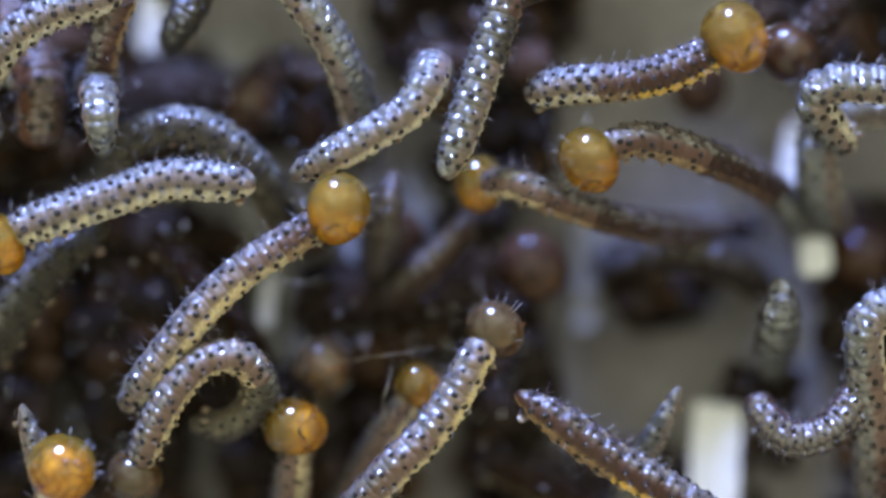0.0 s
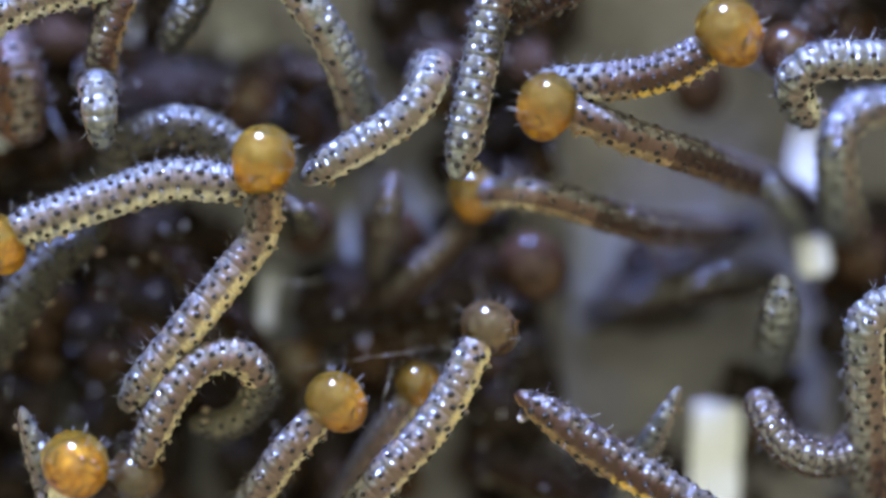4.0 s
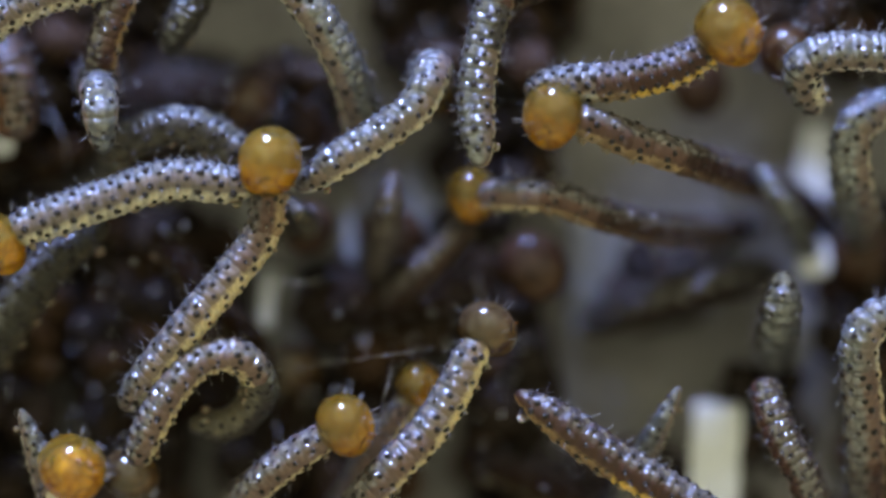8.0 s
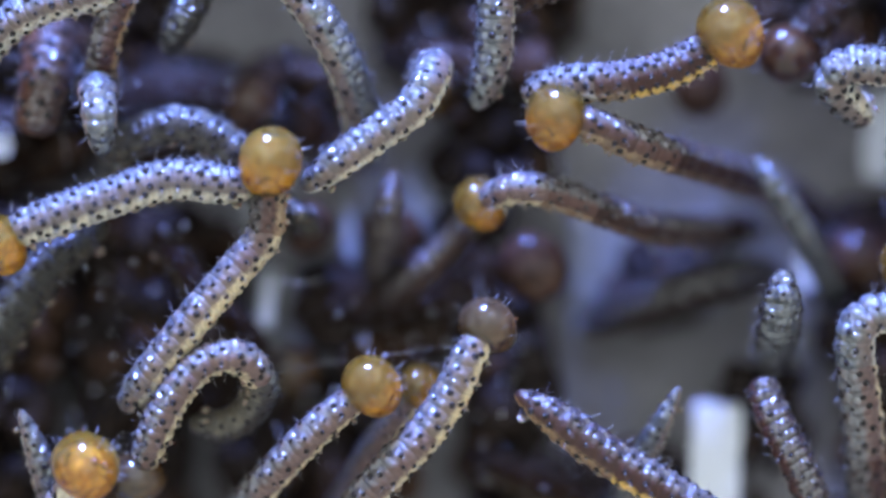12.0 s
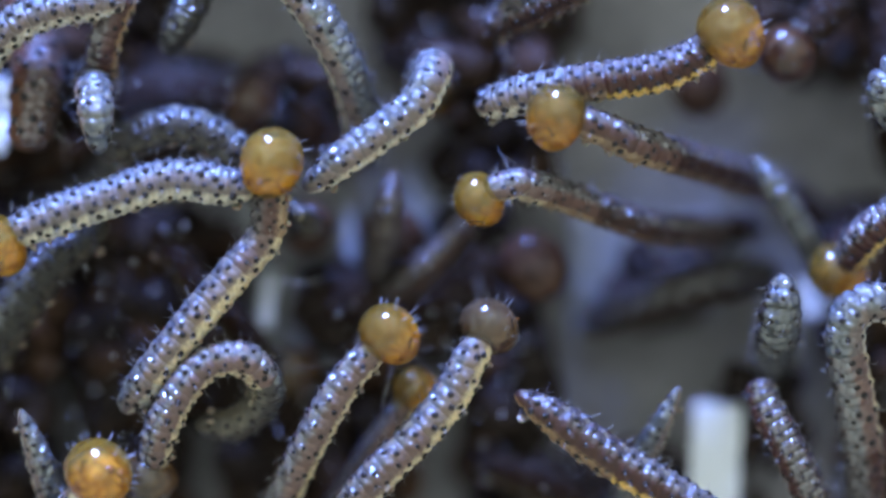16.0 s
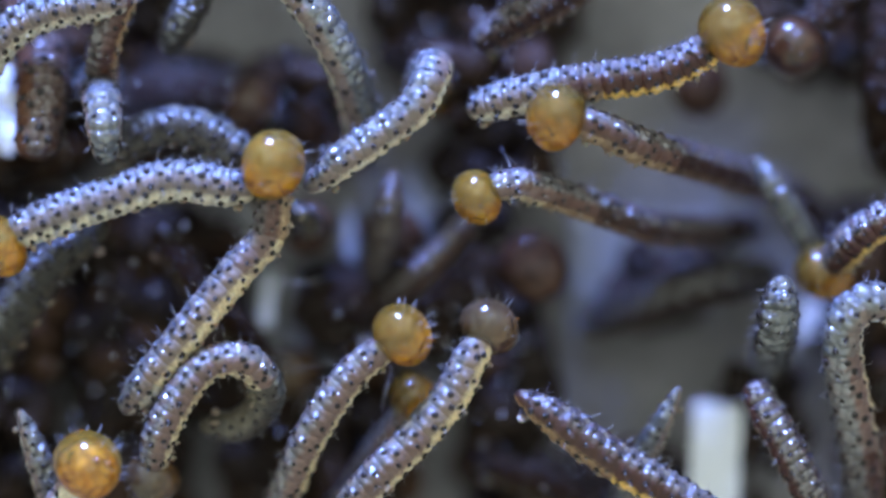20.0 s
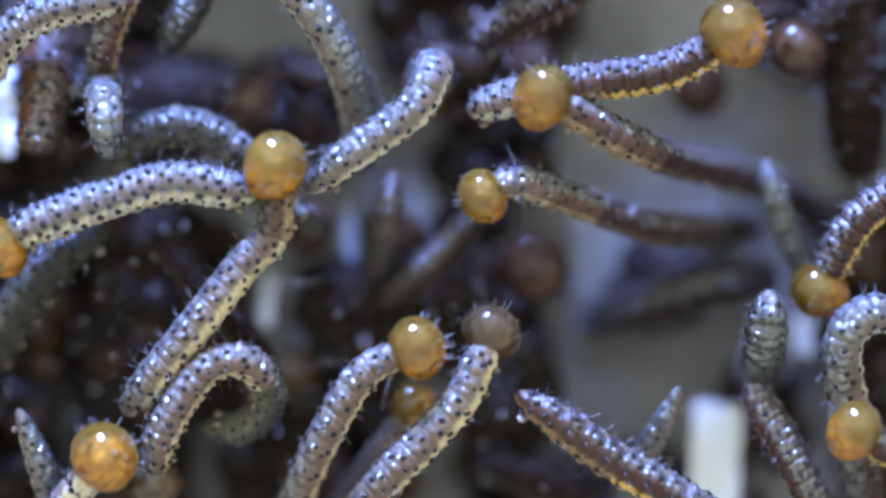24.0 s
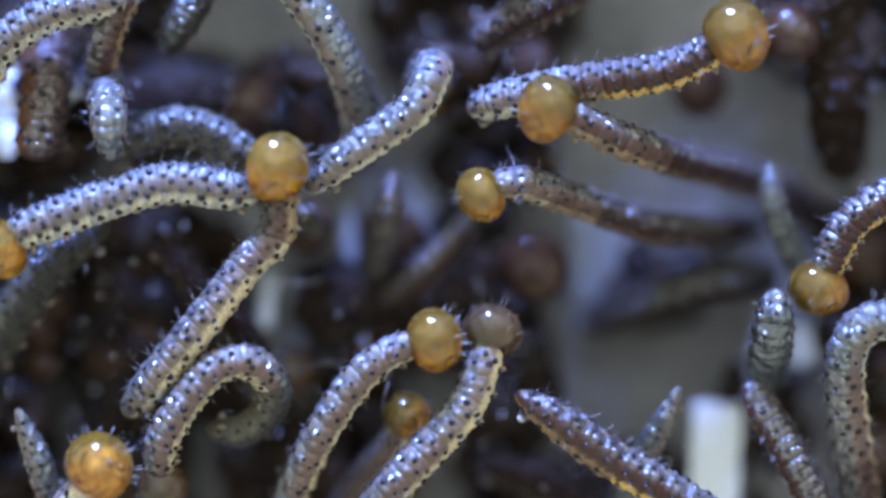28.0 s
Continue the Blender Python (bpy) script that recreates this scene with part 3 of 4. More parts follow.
flake(1410, 630, 60, 36, 110, -20, STREAK, seed=17)
flake(1470, 590, 60, 46, 80, 6, STREAK, seed=18)


# ---- specks and threads ----
def specks(zones, seed):
    """Tiny pale grains of dust strewn over the litter."""
    rnd = random.Random(seed)
    verts, faces = [], []
    for u0, v0, u1, v1, many in zones:
        for i in range(many):
            c = at(rnd.uniform(u0, u1), rnd.uniform(v0, v1), rnd.uniform(80, 330))
            r = (0.9 + 1.8 * rnd.random() ** 3) * STEP
            long = rnd.choice((1.0, 1.0, 1.5, 2.0, 3.5))
            turn = Euler((rnd.uniform(-0.5, 0.5), rnd.uniform(-0.5, 0.5), rnd.uniform(0, 6))).to_matrix()
            start = len(verts)
            for v in ICO_V:
                verts.append(tuple(c + turn @ Vector((v.x * long, v.y, v.z * 0.7)) * r))
            faces += [[start + k for k in f] for f in ICO_F]
    data = bpy.data.meshes.new("dust")
    data.from_pydata(verts, [], faces)
    data.polygons.foreach_set("use_smooth", [True] * len(faces))
    data.materials.append(CHIP)
    tagged(new("dust", data), "tiny pale grains of dust strewn over the litter", "dust", kind="stuff")


specks([(0, 400, 330, 700, 90), (230, 120, 600, 270, 50), (540, 440, 900, 640, 70), (840, 500, 960, 880, 60), (0, 600, 300, 880, 60), (680, 0, 1010, 130, 40),
        (1340, 0, 1568, 130, 50), (960, 200, 1260, 330, 30), (400, 680, 720, 880, 50), (940, 800, 1220, 882, 30)], 11)


def thread(points, r=1.3):
    """A fine silk thread through plan points."""
    line, long = spline([at(*p) for p in points], 24)
    bm = bmesh.new()
    rows = []
    for i, p in enumerate(line):
        way = (line[min(i + 1, 24)] - line[max(i - 1, 0)]).normalized()
        side = way.orthogonal().normalized()
        other = way.cross(side)
        rows.append([bm.verts.new(p + (side * math.cos(a) + other * math.sin(a)) * (r * STEP)) for a in (0, 2.09, 4.19)])
    for a, b in zip(rows, rows[1:]):
        for k in range(3):
            bm.faces.new((a[k], a[(k + 1) % 3], b[(k + 1) % 3], b[k]))
    ob = new("silk_thread", mesh_of("silk_thread", bm, HAIR))
    tagged(ob, "fine white silk thread spun between the caterpillars", "thread", "silk threads over the pile")


thread([(520, 654, 330), (600, 640, 400), (690, 628, 440), (770, 616, 400)], 0.6)
thread([(676, 724, 400), (684, 690, 440), (694, 648, 400)], 0.9)
thread([(470, 480, 300), (520, 500, 340), (572, 496, 300)])
thread([(86, 190, 260), (110, 240, 300), (120, 300, 250)])


# ---- the caterpillars, one by one: lines from tail to head ----
PALE_L = "pale grey spotted caterpillar with an amber head lying on others"
BROWN_L = "brown and grey spotted caterpillar with yellow belly and amber head"
DEEP_L = "dark spotted caterpillar deep in the pile"

g = Grub("long pale spotted caterpillar stretched over the litter, amber head", 39, PALE, rings=13, back=(-0.15, 0.98, 0.12))
g.key(0, (442, 325, 500), (380, 322), (300, 318), (200, 348), (110, 378), (40, 404), (-4, 432))
g.key(14, (440, 334, 500), (380, 326), (300, 318), (200, 348), (110, 378), (40, 406), (-2, 434))
g.key(28, (450, 342, 500), (390, 335), (300, 324), (200, 350), (110, 382), (40, 410), (-2, 440))

g = Grub("pale spotted caterpillar with creamy belly, body raised to one side", 35, PALE, rings=13, back=(-0.6, 0.8, 0.08))
g.key(0, (530, 305, 470), (590, 275), (660, 235), (722, 195), (757, 145, 490), (766, 122, 450), (763, 130, 340), (760, 138, 200), (757, 146, 60))
g.key(2, (560, 298, 480), (600, 275), (660, 240), (725, 195), (758, 145, 490), (766, 122, 450), (763, 130, 340), (760, 138, 200), (757, 146, 60))
g.key(6, (538, 325, 470), (595, 285), (660, 245), (730, 195), (758, 145, 490), (766, 122, 450), (763, 130, 340), (760, 138, 200), (757, 146, 60))
g.key(12, (548, 325, 480), (600, 285), (660, 242), (730, 190), (758, 145, 490), (766, 122, 450), (763, 130, 340), (760, 138, 200), (757, 146, 60))
g.key(28, (556, 326, 480), (605, 285), (665, 242), (732, 192), (758, 145, 490), (766, 122, 450), (763, 130, 340), (760, 138, 200), (757, 146, 60))

g = Grub("pale spotted caterpillar with raised amber head, black warts", 35, (PALE, ROSY, ROSY, ROSY, MAUVE, DUSK), head=58, back=(-0.75, 0.65, 0.15), face=((0.85, -0.25, 0.35), (0.15, 0.95, 0.20)))
g.key(0, (225, 715, 440), (275, 650, 480), (350, 555), (430, 480), (515, 425), (597, 370, 520))
g.key(0.5, (225, 715, 440), (275, 650, 480), (350, 555), (430, 482), (505, 430), (572, 385, 520))
g.key(1, (225, 715, 440), (275, 650, 480), (350, 558), (430, 485), (498, 440), (533, 374, 520))
g.key(1.5, (225, 715, 440), (275, 650, 480), (350, 560), (425, 490), (480, 430), (503, 352, 520))
g.key(2, (225, 715, 440), (275, 650, 480), (350, 560), (425, 490), (490, 430), (522, 326, 520))
g.key(2.5, (225, 715, 440), (275, 650, 480), (350, 560), (420, 490), (478, 420), (492, 318, 520))
g.key(3, (225, 715, 440), (275, 650, 480), (350, 560), (415, 485), (465, 415), (462, 302, 530))
g.key(5.5, (225, 712, 440), (275, 648, 480), (350, 555), (410, 485), (462, 405), (468, 280, 530))
g.key(7, (225, 712, 440), (275, 648, 480), (350, 555), (410, 485), (465, 405), (474, 288, 530))
g.key(12, (225, 715, 440), (275, 650, 480), (350, 555), (415, 480), (470, 405), (476, 288, 530))
g.key(18, (225, 718, 440), (278, 652, 480), (355, 555), (420, 478), (475, 405), (480, 292, 530))
g.key(24, (228, 722, 440), (282, 655, 480), (360, 558), (430, 470), (485, 405), (484, 296, 530))
g.key(28, (230, 725, 440), (285, 658, 480), (365, 560), (440, 465), (492, 405), (488, 298, 530))

g = Grub("arched pinkish brown spotted caterpillar, head hanging down", 33, (SMOKE, MAUVE, MAUVE), shell=HAZEL, head=46, rings=14, back=(-0.6, 0.75, 0.35))
g.key(0, (345, 752, 410), (415, 747, 415), (462, 690, 450), (430, 635, 495), (365, 638), (310, 690), (268, 765, 480), (238, 842, 440))
g.shift(3, 0, 4, 0).shift(8, 0, -6, -4).shift(12, 0, 6, 2)
g.key(17, (360, 754, 410), (425, 747, 415), (474, 695, 450), (440, 640, 495), (372, 642), (320, 695), (282, 770, 480), (268, 845, 440))
g.key(22, (365, 757, 410), (430, 752, 415), (474, 700, 450), (440, 642, 495), (374, 644), (322, 700), (280, 780, 480), (270, 850, 440))
g.key(28, (375, 762, 410), (440, 757, 415), (486, 700, 450), (452, 645, 495), (388, 648), (332, 705), (285, 785, 480), (285, 858, 440))

g = Grub("pale caterpillar with upright amber head at the pile's edge", 36, PALE, head=60, back=(0.11, 0.80, 0.35))
BODY_E = ((40, 1180, 60), (55, 1060, 250), (78, 960, 400))
for t, u, v in ((0, 110, 832), (0.5, 114, 815), (1, 114, 818), (2, 117, 834), (3, 135, 822), (5.5, 130, 832), (6, 135, 826), (7, 134, 824), (8, 128, 832),
                (9, 146, 832), (10, 137, 828), (11, 132, 830), (12, 151, 828), (15, 172, 842), (16, 174, 840), (17, 180, 838), (18, 175, 836), (19, 168, 832),
                (20, 155, 826), (21, 143, 826), (24, 184, 812), (25, 172, 830), (26, 182, 828), (27, 178, 828), (28, 175, 828)):
    g.key(t, *BODY_E, (u * 0.6 + 20, v + 65, 480), (u, v, 520))

g = Grub("thin glossy caterpillar tail sticking up beside an amber head", 25, PALE, rings=12, bare=True, back=(0.3, 0.4, 0.9), tip=True)
g.key(0, (42, 728, 470), (58, 780, 460), (80, 845, 430), (100, 930, 330), (110, 1040, 120))
g.key(12, (42, 738, 470), (60, 785, 460), (82, 850, 430), (100, 930, 330), (110, 1040, 120))
g.key(28, (36, 735, 470), (56, 785, 460), (80, 850, 430), (100, 930, 330), (110, 1040, 120))

g = Grub("pale mauve spotted caterpillar, dull amber head raised", 36, (MAUVE, MAUVE, ROSY), shell=HAZEL, head=50, rings=13, back=(-0.78, 0.5, 0.32))
g.key(0, (560, 1010, 300), (620, 915, 430), (690, 835, 490), (755, 770), (805, 700), (840, 635), (876, 585, 480))
g.shift(3, 0, -10, -2).shift(6, 0, -8, 0).shift(8, 0, -12, 0).shift(12, 0, -12, -6)
g.key(16, (540, 1005, 300), (600, 920, 430), (665, 845, 490), (735, 775), (795, 705), (832, 635), (866, 580, 480))
g.key(20, (540, 1005, 300), (600, 920, 430), (665, 845, 490), (735, 775), (795, 705), (832, 635), (866, 580, 480))
g.key(24, (560, 1010, 300), (620, 920, 430), (685, 845, 490), (755, 775), (815, 705), (848, 640), (870, 590, 480))
g.key(25, (580, 1010, 300), (640, 925, 430), (700, 855, 490), (770, 790), (828, 720), (856, 650), (870, 596, 480))
g.key(28, (580, 1010, 300), (640, 925, 430), (700, 855, 490), (768, 785), (826, 715), (855, 645), (872, 588, 480))

g = Grub("dark brown spotted caterpillar with orange-yellow belly, tail raised", 38, (UMBRA, BROWN, BROWN, MAUVE, MAUVE), rings=13, back=(0.45, 0.85, 0.2), tip=True)
g.key(0, (924, 702, 490), (985, 742), (1045, 785), (1110, 828), (1180, 868), (1260, 920, 480), (1340, 990, 350))

g = Grub("brown spotted caterpillar with yellow belly, amber head lifted", 37, (PALE, PALE, DUSK, BROWN, BROWN, BROWN), head=60, rings=13, back=(-0.2, 0.95, 0.2))
g.key(0, (940, 165, 450), (1010, 150, 480), (1090, 146), (1170, 132), (1240, 102), (1300, 67, 520))
g.key(2, (945, 160, 450), (1010, 150, 480), (1090, 144), (1170, 130), (1236, 100), (1294, 62, 520))
g.key(8, (940, 160, 450), (1010, 148, 480), (1090, 144), (1170, 128), (1234, 98), (1290, 58, 520))
g.key(12.5, (935, 165, 450), (1010, 148, 480), (1090, 144), (1170, 128), (1234, 98), (1293, 60, 520))
g.key(15, (925, 170, 440), (1000, 150, 480), (1085, 144), (1170, 128), (1236, 98), (1293, 60, 520))
g.key(16.3, (840, 192, 440), (930, 166, 475), (1040, 146), (1160, 130), (1234, 98), (1294, 60, 520))
g.key(20, (835, 194, 440), (930, 166, 475), (1040, 146), (1160, 130), (1234, 98), (1296, 58, 520))
g.key(28, (835, 192, 440), (930, 166, 475), (1040, 146), (1160, 130), (1236, 100), (1303, 64, 520))

# skins step darker to the tail: the pile's shade is in the colour
g = Grub("brown bristly caterpillar with amber head, tail coloured dark for the pile's shade", 35, (DEEP_SHADE, SABLE, SABLE, SABLE, DUSK, DUSK), head=55, rings=14, back=(0.23, 0.90, 0.30))
g.key(0, (1480, 430, 110), (1400, 365, 220), (1330, 312, 345), (1240, 275, 440), (1160, 250, 470), (1100, 252, 490), (1045, 284, 500))
g.key(0.5, (1480, 430, 110), (1400, 365, 220), (1330, 312, 345), (1240, 275, 440), (1165, 248, 470), (1110, 255, 490), (1055, 292, 500))
g.key(1, (1480, 430, 110), (1400, 365, 220), (1330, 312, 345), (1250, 270, 440), (1190, 250, 470), (1130, 268, 490), (1088, 322, 500))
g.key(1.5, (1480, 430, 110), (1400, 365, 220), (1330, 312, 345), (1250, 275, 440), (1190, 258, 470), (1125, 275, 490), (1072, 326, 500))
g.key(2, (1480, 430, 110), (1400, 360, 220), (1330, 305, 345), (1240, 278, 440), (1160, 265, 470), (1075, 282, 490), (1002, 314, 510))
g.key(2.5, (1480, 430, 110), (1400, 358, 220), (1320, 306, 345), (1230, 280, 440), (1140, 255, 470), (1050, 232, 500), (972, 228, 520))
g.key(3, (1480, 420, 110), (1400, 350, 220), (1310, 306, 345), (1220, 275, 440), (1130, 245, 470), (1045, 212, 505), (966, 190, 530))
g.key(5.5, (1480, 420, 60), (1400, 352, 150), (1310, 310, 270), (1220, 280, 440), (1130, 250, 470), (1050, 215, 505), (974, 192, 530))
g.key(7, (1480, 420, 60), (1400, 352, 150), (1310, 312, 270), (1220, 282, 440), (1130, 252, 470), (1050, 220, 505), (977, 202, 530))
g.key(12, (1480, 420, 50), (1400, 350, 110), (1310, 312, 240), (1220, 285, 360), (1130, 256, 470), (1052, 222, 510), (984, 208, 530))
g.key(21, (1480, 420, 50), (1400, 350, 110), (1310, 312, 240), (1220, 285, 360), (1132, 258, 470), (1054, 224, 510), (985, 208, 530))
g.key(22.5, (1480, 420, 50), (1400, 350, 110), (1310, 312, 240), (1210, 285, 360), (1120, 255, 470), (1042, 212, 510), (972, 190, 530))
g.key(24, (1480, 420, 50), (1400, 350, 110), (1310, 310, 240), (1200, 285, 360), (1110, 250, 470), (1030, 205, 510), (960, 174, 530))
g.key(25, (1480, 420, 50), (1400, 350, 110), (1310, 310, 240), (1200, 285, 360), (1110, 252, 470), (1030, 215, 510), (960, 190, 530))
g.key(28, (1480, 420, 50), (1400, 350, 110), (1310, 310, 240), (1205, 285, 360), (1115, 254, 470), (1036, 218, 510), (970, 194, 530))

# here too the sunken tail is shaded by darker skins
g = Grub("bristly caterpillar with amber head bent over, shade coloured into its tail", 32, (DEEP_SHADE, SABLE, SABLE, SABLE, DUSK, MAUVE), shell=AMBER, head=46, rings=13, back=(0.23, 0.86, 0.30), hairy=1.5)
TAIL_H = ((1340, 400, 60), (1250, 408, 220), (1150, 400, 330))
g.key(0, *TAIL_H, (1060, 380, 390), (980, 352, 410), (910, 325, 430), (848, 326, 370))
g.key(2, *TAIL_H, (1060, 385, 390), (980, 360, 410), (910, 330, 420), (838, 335, 360))
g.key(3, *TAIL_H, (1060, 380, 390), (980, 352, 410), (910, 335, 400), (845, 345, 340))
g.key(6, *TAIL_H, (1060, 378, 390), (980, 352, 410), (900, 345, 400), (822, 344, 340))
g.key(8, *TAIL_H, (1060, 378, 390), (980, 350, 410), (905, 345, 400), (835, 345, 350))
g.key(9, *TAIL_H, (1060, 370, 390), (980, 342, 430), (905, 335, 440), (850, 360, 390))
g.key(12, *TAIL_H, (1060, 370, 390), (980, 342, 430), (905, 335, 450), (850, 362, 390))
g.key(15, *TAIL_H, (1060, 370, 390), (980, 341, 430), (905, 330, 470), (850, 356, 430))
g.key(17, *TAIL_H, (1060, 370, 390), (980, 340, 430), (905, 325, 485), (848, 352, 490))
g.key(20, *TAIL_H, (1060, 370, 390), (980, 342, 430), (905, 326, 485), (846, 350, 490))
g.key(24, *TAIL_H, (1060, 370, 390), (985, 342, 430), (912, 322, 485), (856, 348, 490))
g.key(28, *TAIL_H, (1060, 370, 390), (985, 342, 430), (912, 322, 485), (853, 346, 490))

g = Grub("greyish spotted caterpillar hanging down over the pile, pale tail tip", 35, (PALE, SMOKE, DUSK, DUSK, DUSK), rings=13, bare=True, back=(-0.40, 0.34, 0.44))
UP_C = ((930, -260, 480), (915, -130, 490))
g.key(0, *reversed(((*UP_C, (893, 0, 500), (862, 100), (828, 200), (790, 305, 500)))))
g.key(1, *reversed(((*UP_C, (892, 0, 500), (856, 100), (822, 200), (797, 312, 500)))))
g.key(2, *reversed(((*UP_C, (900, 0, 500), (860, 100), (825, 200), (790, 305, 490)))))
g.key(3, *reversed(((*UP_C, (885, 0, 480), (855, 100, 490), (825, 200), (790, 300, 480)))))
g.key(5.5, *reversed(((*UP_C, (872, 0, 500), (850, 100), (838, 200), (845, 318, 510)))))
g.key(7, *reversed(((*UP_C, (868, 0, 500), (846, 100), (836, 200), (834, 318, 510)))))
g.key(8, *reversed(((*UP_C, (876, 0, 500), (850, 100), (842, 190), (850, 282, 510)))))
g.key(8.5, *reversed(((900, -340, 480), (885, -200, 490), (878, -70, 500), (862, 40), (856, 120), (860, 200, 490))))
g.key(9, *reversed(((900, -380, 480), (885, -250, 490), (876, -110, 500), (870, 0), (874, 70), (850, 130, 480))))
g.key(10, *reversed(((900, -360, 480), (885, -230, 490), (868, -100, 500), (864, 20), (872, 100, 470), (850, 175, 440))))
g.key(12, *reversed(((920, -360, 480), (905, -230, 490), (890, -100, 480), (878, 20, 470), (872, 100, 450), (848, 180, 420))))
g.key(15, *reversed(((920, -360, 480), (905, -230, 490), (890, -100, 480), (882, 20, 470), (874, 100, 450), (848, 172, 420))))
g.key(16, *reversed(((960, -560, 480), (945, -430, 480), (930, -320, 470), (915, -200, 460), (900, -120, 450), (890, -50, 430))))
g.key(28, *reversed(((960, -560, 480), (945, -430, 480), (930, -320, 470), (915, -200, 460), (900, -120, 450), (890, -50, 430))))

g = Grub("brown glossy caterpillar crossing at the pile's edge", 36, SABLE, rings=12, bare=True, back=(0.00, 0.92, 0.30))
g.key(0, (880, 0, 420), (940, -30, 440), (1010, -60, 450), (1100, -100, 450), (1200, -150, 400))
g.key(2, (900, 45, 430), (955, 20, 450), (1010, -10, 460), (1090, -60, 450), (1190, -120, 400))
g.key(3, (900, 48, 430), (955, 22, 450), (1010, -8, 460), (1090, -60, 450), (1190, -120, 400))
g.key(5.5, (880, 0, 400), (940, -30, 420), (1010, -60, 430), (1100, -100, 430), (1200, -150, 400))
g.key(15, (880, 20, 400), (940, 0, 420), (1010, -30, 430), (1100, -80, 430), (1200, -140, 400))
g.key(17, (850, 76, 350), (905, 42, 390), (965, 10, 400), (1060, -45, 400), (1160, -110, 400))
g.key(28, (845, 78, 350), (900, 42, 390), (960, 10, 400), (1060, -45, 400), (1160, -110, 400))

g = Grub("pale greenish spotted caterpillar reaching down into the pile", 36, PALE, rings=13, bare=True, back=(0.34, 0.34, 0.45))
g.key(0, (650, 290, 150), (640, 210, 330), (615, 130, 420), (580, 60, 450), (535, -5, 460), (470, -80, 420), (400, -160, 300))
g.shift(14, 0, 6, 2).shift(28, 0, 2, 0)

g = Grub("brown caterpillar with yellow belly line coming in from the rim", 31, UMBRA, rings=11, bare=True, back=(-0.85, 0.25, 0.45))
g.key(0, (180, 150, 330), (180, 100, 430), (196, 40, 450), (225, -25, 440), (270, -110, 420), (320, -200, 380))
g.shift(12, 0, -4, 0).shift(28, 0, 4, 0)

g = Grub("short pale glossy caterpillar end hanging head-down", 35, PALE, rings=9, bare=True, back=(0.1, 0.3, 0.95))
for t, du, dv in ((0, 2, 2), (2, 8, -4), (3, 0, -8), (8, 2, -4), (12, 0, 0), (16, -6, -4), (18, -2, 14), (19, 4, 20), (20, 8, 18), (21, 6, 4), (24, 10, 8), (28, 16, 12)):
    g.key(t, (180 + du, 258 + dv, 480), (177 + du, 218 + dv, 510), (173 + du, 172 + dv * 0.9, 490), (171 + du * 0.8, 150 + dv * 0.7, 390), (172, 138 + dv * 0.4, 230), (178, 130, 60))

g = Grub("dark brown caterpillar with rounded head lying on the litter", 46, DEEP_SHADE, shell=UMBER, head=50, rings=9, back=(0, 0.6, 0.8))
g.key(0, (215, 190, 120), (270, 172, 190), (340, 168, 220), (400, 178, 220), (438, 190, 215))

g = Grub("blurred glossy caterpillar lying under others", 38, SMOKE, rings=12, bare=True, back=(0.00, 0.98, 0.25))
g.key(0, (190, 275, 330), (250, 240, 380), (310, 222, 400), (370, 235, 400), (425, 275, 390), (480, 340, 330), (520, 420, 200))
g.shift(14, 0, -6, 4).shift(28, 0, 8, 6)

g = Grub("arched pale caterpillar with yellowish belly at the corner", 36, PALE, rings=12, bare=True, back=(-0.34, 0.86, 0.30))
g.key(0, (-70, 210, 420), (-25, 130, 450), (20, 68, 470), (85, 25, 475), (160, 2, 470), (240, -20, 450))
g.key(3, (-90, 150, 420), (-50, 75, 450), (0, 25, 470), (70, -5, 475), (150, -20, 470), (240, -40, 450))
g.key(8, (-90, 150, 420), (-45, 70, 450), (10, 25, 470), (75, -5, 475), (150, -25, 470), (240, -40, 450))
g.key(12, (-80, 190, 420), (-35, 100, 450), (15, 42, 470), (75, 10, 475), (155, -10, 470), (240, -30, 450))
g.key(18, (-80, 200, 420), (-30, 110, 450), (25, 48, 470), (90, 20, 475), (160, 8, 470), (250, 0, 450))
g.key(24, (-70, 210, 420), (-25, 125, 450), (25, 55, 470), (90, 20, 475), (160, 5, 470), (250, -5, 450))
g.key(28, (-70, 220, 420), (-25, 130, 450), (15, 68, 470), (80, 28, 475), (155, 8, 470), (250, -10, 450))

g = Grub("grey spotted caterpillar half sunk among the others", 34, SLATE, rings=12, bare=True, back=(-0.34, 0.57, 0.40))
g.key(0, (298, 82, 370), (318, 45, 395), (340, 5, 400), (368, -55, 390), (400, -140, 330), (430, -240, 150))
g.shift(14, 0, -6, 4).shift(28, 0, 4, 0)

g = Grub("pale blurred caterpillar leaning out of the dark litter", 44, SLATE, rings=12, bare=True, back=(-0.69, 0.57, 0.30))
g.key(0, (175, 400, 390), (110, 445, 400), (55, 510, 390), (5, 585, 370), (-60, 670, 300), (-130, 770, 150))
g.shift(28, 0, 4, 2)

g = Grub("dark glossy caterpillar sunk in the litter", 30, DEEP_SHADE, rings=11, bare=True, back=(0.57, 0.69, 0.30))
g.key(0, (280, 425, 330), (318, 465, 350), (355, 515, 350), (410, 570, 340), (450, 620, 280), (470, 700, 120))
g.shift(28, 0, 6, 6)

